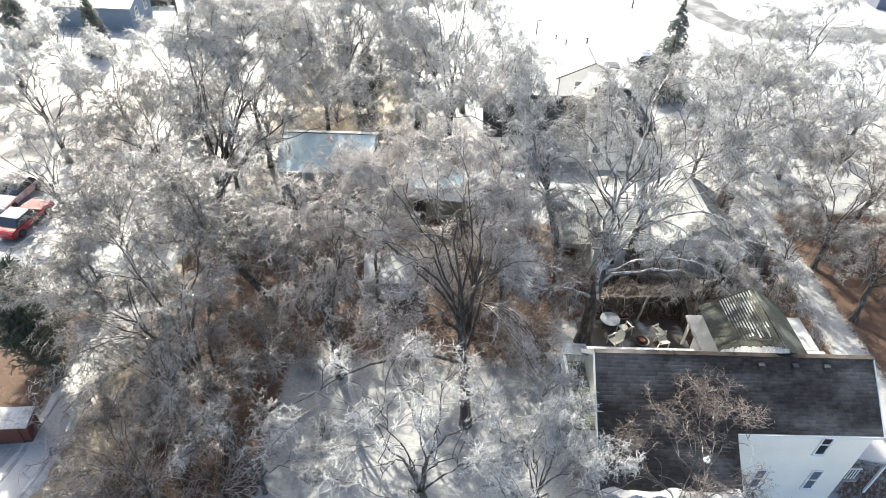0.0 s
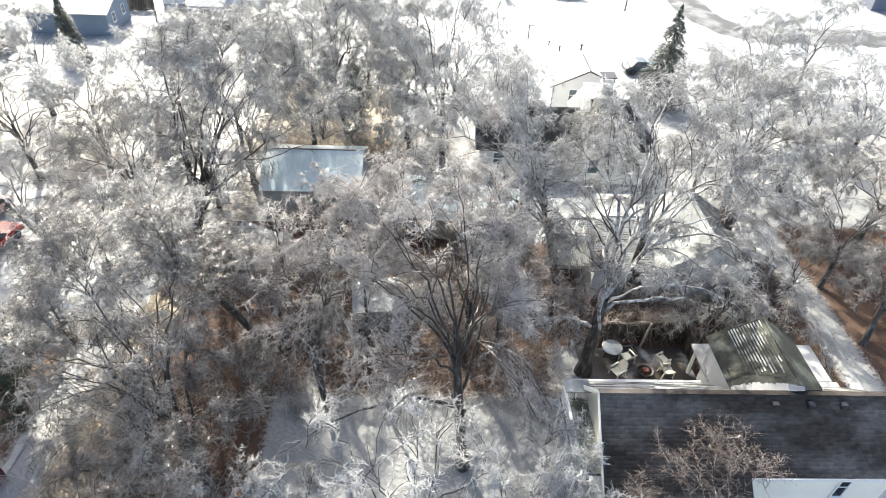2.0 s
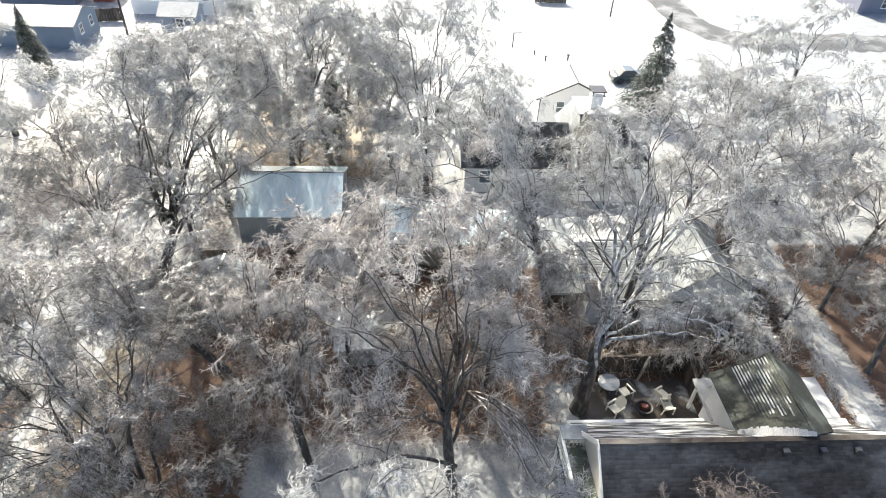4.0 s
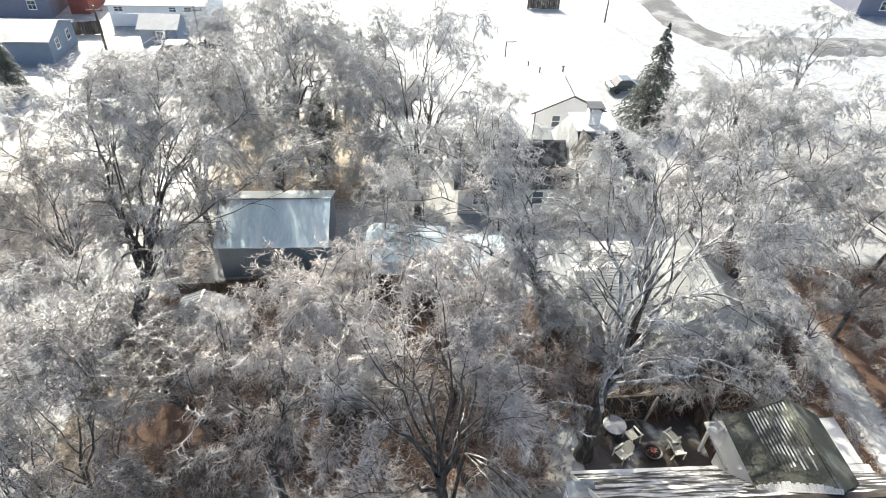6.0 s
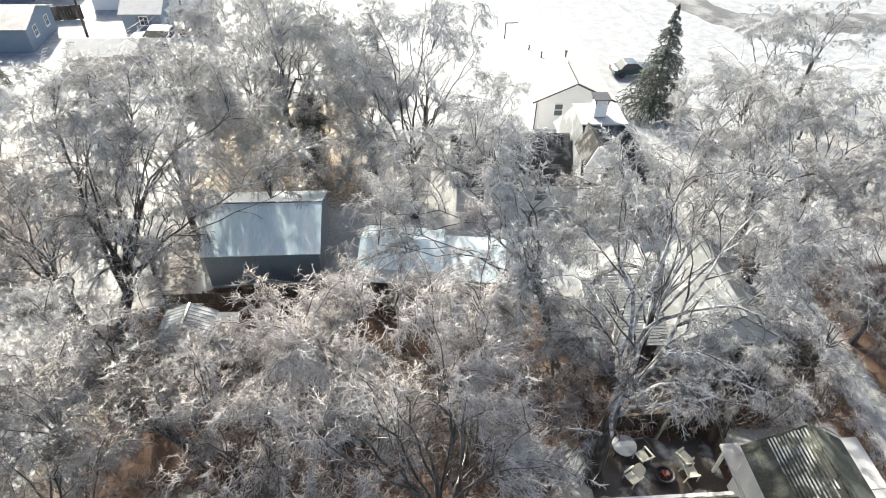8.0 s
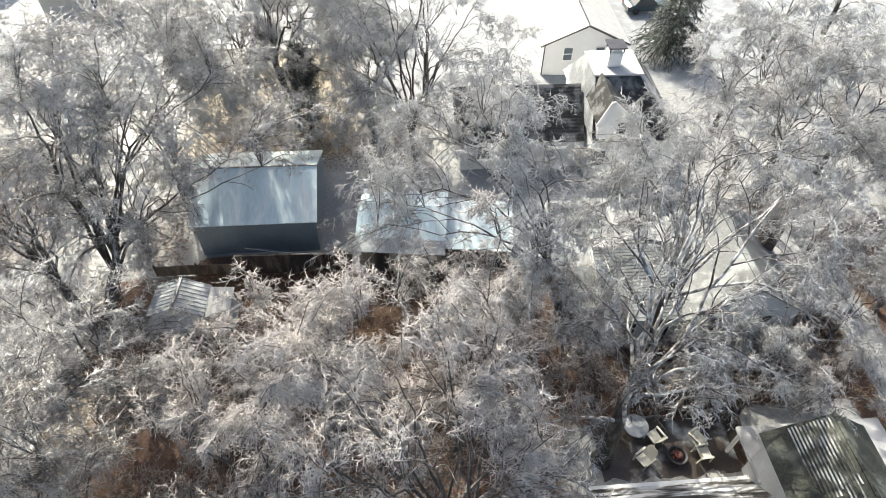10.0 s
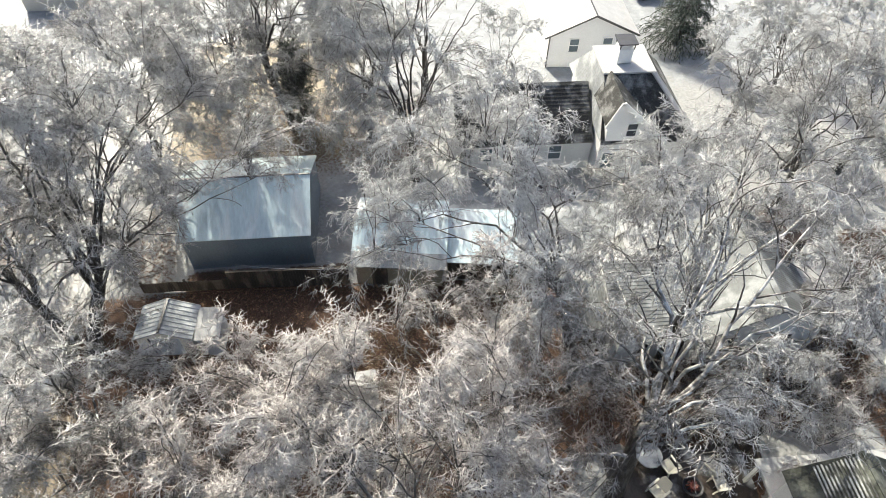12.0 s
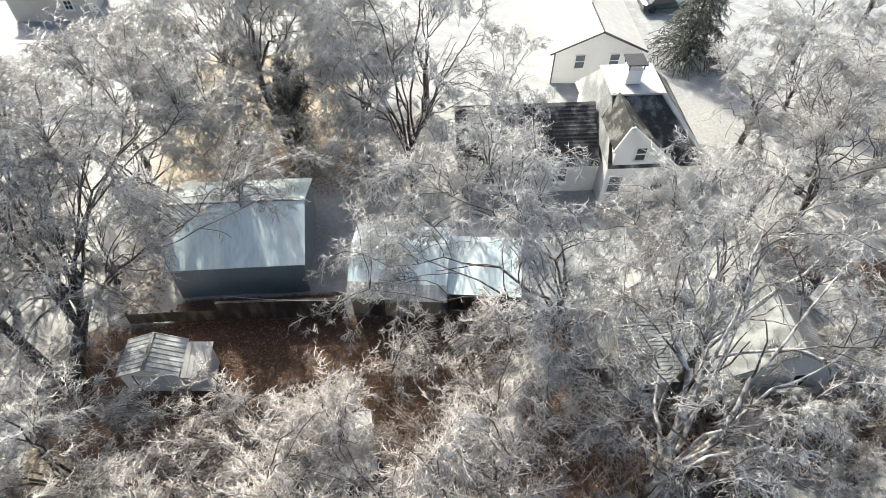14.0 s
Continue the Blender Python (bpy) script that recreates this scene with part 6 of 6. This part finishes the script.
def build_poles():
    def pole(x, y, h, lab):
        ob = empty("utility_pole", (x, y, 0), 0, label=lab, category="utility pole", group="utility poles")
        bm = bmesh.new()
        lathe(bm, [(0.15, -0.2), (0.13, h * 0.5), (0.10, h)], 10)
        part("shaft", bm, OLD_WOOD, ob)
        bar_part("crossarm", (-0.9, 0, h - 0.5), (0.9, 0, h - 0.5), 0.1, 0.12, OLD_WOOD, ob)
        for dx in (-0.75, 0, 0.75):
            bm = bmesh.new()
            lathe(bm, [(0.05, 0), (0.07, 0.05), (0.05, 0.1), (0.06, 0.15), (0.03, 0.2)], 8, (dx, 0, h - 0.44))
            part("insulator", bm, STEEL, ob)
    pole(-32.2, 79.6, 5.4, "dark wooden utility pole by far houses")
    pole(-22.0, 80.6, 5.2, "dark wooden utility pole by far houses")
    lamp = empty("street_lamp", (28.2, 92.0, 0), 0, label="slim dark street lamp pole", category="street lamp")
    bm = bmesh.new()
    lathe(bm, [(0.1, -0.1), (0.08, 3), (0.06, 7.5)], 8)
    part("pole", bm, STEEL, lamp)
    bar_part("arm", (0, 0, 7.4), (1.4, 0, 7.7), 0.07, 0.07, STEEL, lamp)
    box_part("lamp_head", (1.2, 1.9, -0.14, 0.14, 7.6, 7.78), STEEL, lamp, "", 0.03)
    # service cables
    runs = [((-22.0, 80.6, 4.8), (-32.2, 79.6, 5.0)), ((-22.0, 80.6, 4.9), (-28.5, 70.0, 3.2)), ((-22.3, 80.6, 4.8), (-26.5, 70.0, 3.0)), ((-21.6, 80.6, 4.8), (-14.0, 96.0, 8.0)), ((-22.2, 80.6, 4.7), (-15.0, 96.0, 7.5)), ((-8.5, 39.7, 2.4), (0.5, 39.5, 2.0)), ((-26.0, 23.0, 6.0), (-21.5, 30.0, 6.6))]
    q = np.linspace(0, 1, 14)
    for a, b in runs:
        a, b = np.array(a), np.array(b)
        line = a + (b - a) * q[:, None]
        line[:, 2] -= 4 * 0.5 * q * (1 - q)
        ob = new("cable", mesh_of("cable", *tubes(line[None], np.full((1, 14), 0.022), 4), WIRE))
        tagged(ob, "ice-coated overhead service cable", "cable", "service cables")


build_poles()


def build_rail():
    ob = empty("yard_rail", (13.0, 80.0, 0), 4, label="low dark rail on posts in a snowy yard", category="fence")
    for x in (0.0, 3.0, 6.1):
        box_part("post", (x - 0.05, x + 0.05, -0.05, 0.05, 0, 1.8), STEEL, ob)
    bar_part("rail", (0, 0, 1.78), (6.1, 0, 1.78), 0.09, 0.09, STEEL, ob)


build_rail()


def build_litter():
    """Fallen leaves and twigs on the leaf yards, and tufts of dead grass."""
    rng = np.random.default_rng(9)
    n = 30000
    zones = [(-13.5, 3.5, 32.5, 39.7, 0.55), (-6, 8, 25, 33.5, 0.25), (9, 24, 30.2, 33.2, 0.12), (24, 25.5, 25, 42, 0.08)]
    pick = rng.choice(4, n, p=[z[4] for z in zones])
    zz = np.array([z[:4] for z in zones])[pick]
    x = zz[:, 0] + (zz[:, 1] - zz[:, 0]) * rng.random(n)
    y = zz[:, 2] + (zz[:, 3] - zz[:, 2]) * rng.random(n)
    x, y = x + rng.normal(0, 0.6, n), np.minimum(y + rng.normal(0, 0.5, n), np.where(pick == 0, 39.7, 99.0))
    a, s = rng.random(n) * 6.28, rng.uniform(0.03, 0.065, n)
    z = ground_height(x, y) + rng.uniform(0.015, 0.06, n)
    c, d = np.cos(a) * s, np.sin(a) * s
    tilt = rng.normal(0, 0.5, (n, 2)) * s[:, None]
    v = np.stack([np.stack([x + c, y + d, z + tilt[:, 0]], 1), np.stack([x - d * 0.6, y + c * 0.6, z + tilt[:, 1]], 1), np.stack([x - c, y - d, z - tilt[:, 0] * 0.5], 1), np.stack([x + d * 0.6, y - c * 0.6, z - tilt[:, 1] * 0.5], 1)], 1)
    tagged(new("fallen_leaves", mesh_of("fallen_leaves", v.reshape(-1, 3), np.arange(n * 4).reshape(-1, 4), LEAVES)), "curled brown leaves strewn over the yard", "leaves", kind="stuff")
    n = 4500
    zones = [(-19, -16.5, 14, 34), (-16, -5, 52, 64), (-45, -26, 44, 62), (24.3, 25.4, 24, 42), (-14.5, -11.5, 14, 20), (-3, 1, 34, 36.5), (36, 44, 36, 60)]
    zz = np.array(zones)[rng.integers(0, len(zones), n)]
    x = zz[:, 0] + (zz[:, 1] - zz[:, 0]) * rng.random(n)
    y = zz[:, 2] + (zz[:, 3] - zz[:, 2]) * rng.random(n)
    start = np.stack([x, y, ground_height(x, y) - 0.02], 1)
    head = np.concatenate([rng.normal(0, 0.4, (n, 2)), np.ones((n, 1))], 1)
    g = grow(rng, start, head, rng.uniform(0.2, 0.5, n), 2, 0.6, 0.15)
    tagged(new("dead_grass", mesh_of("dead_grass", *tubes(g, taper(n, 3, np.full(n, 0.012), np.full(n, 0.004)), 3), DRY_GRASS)), "tufts of dry tan grass", "grass", kind="stuff")


build_litter()
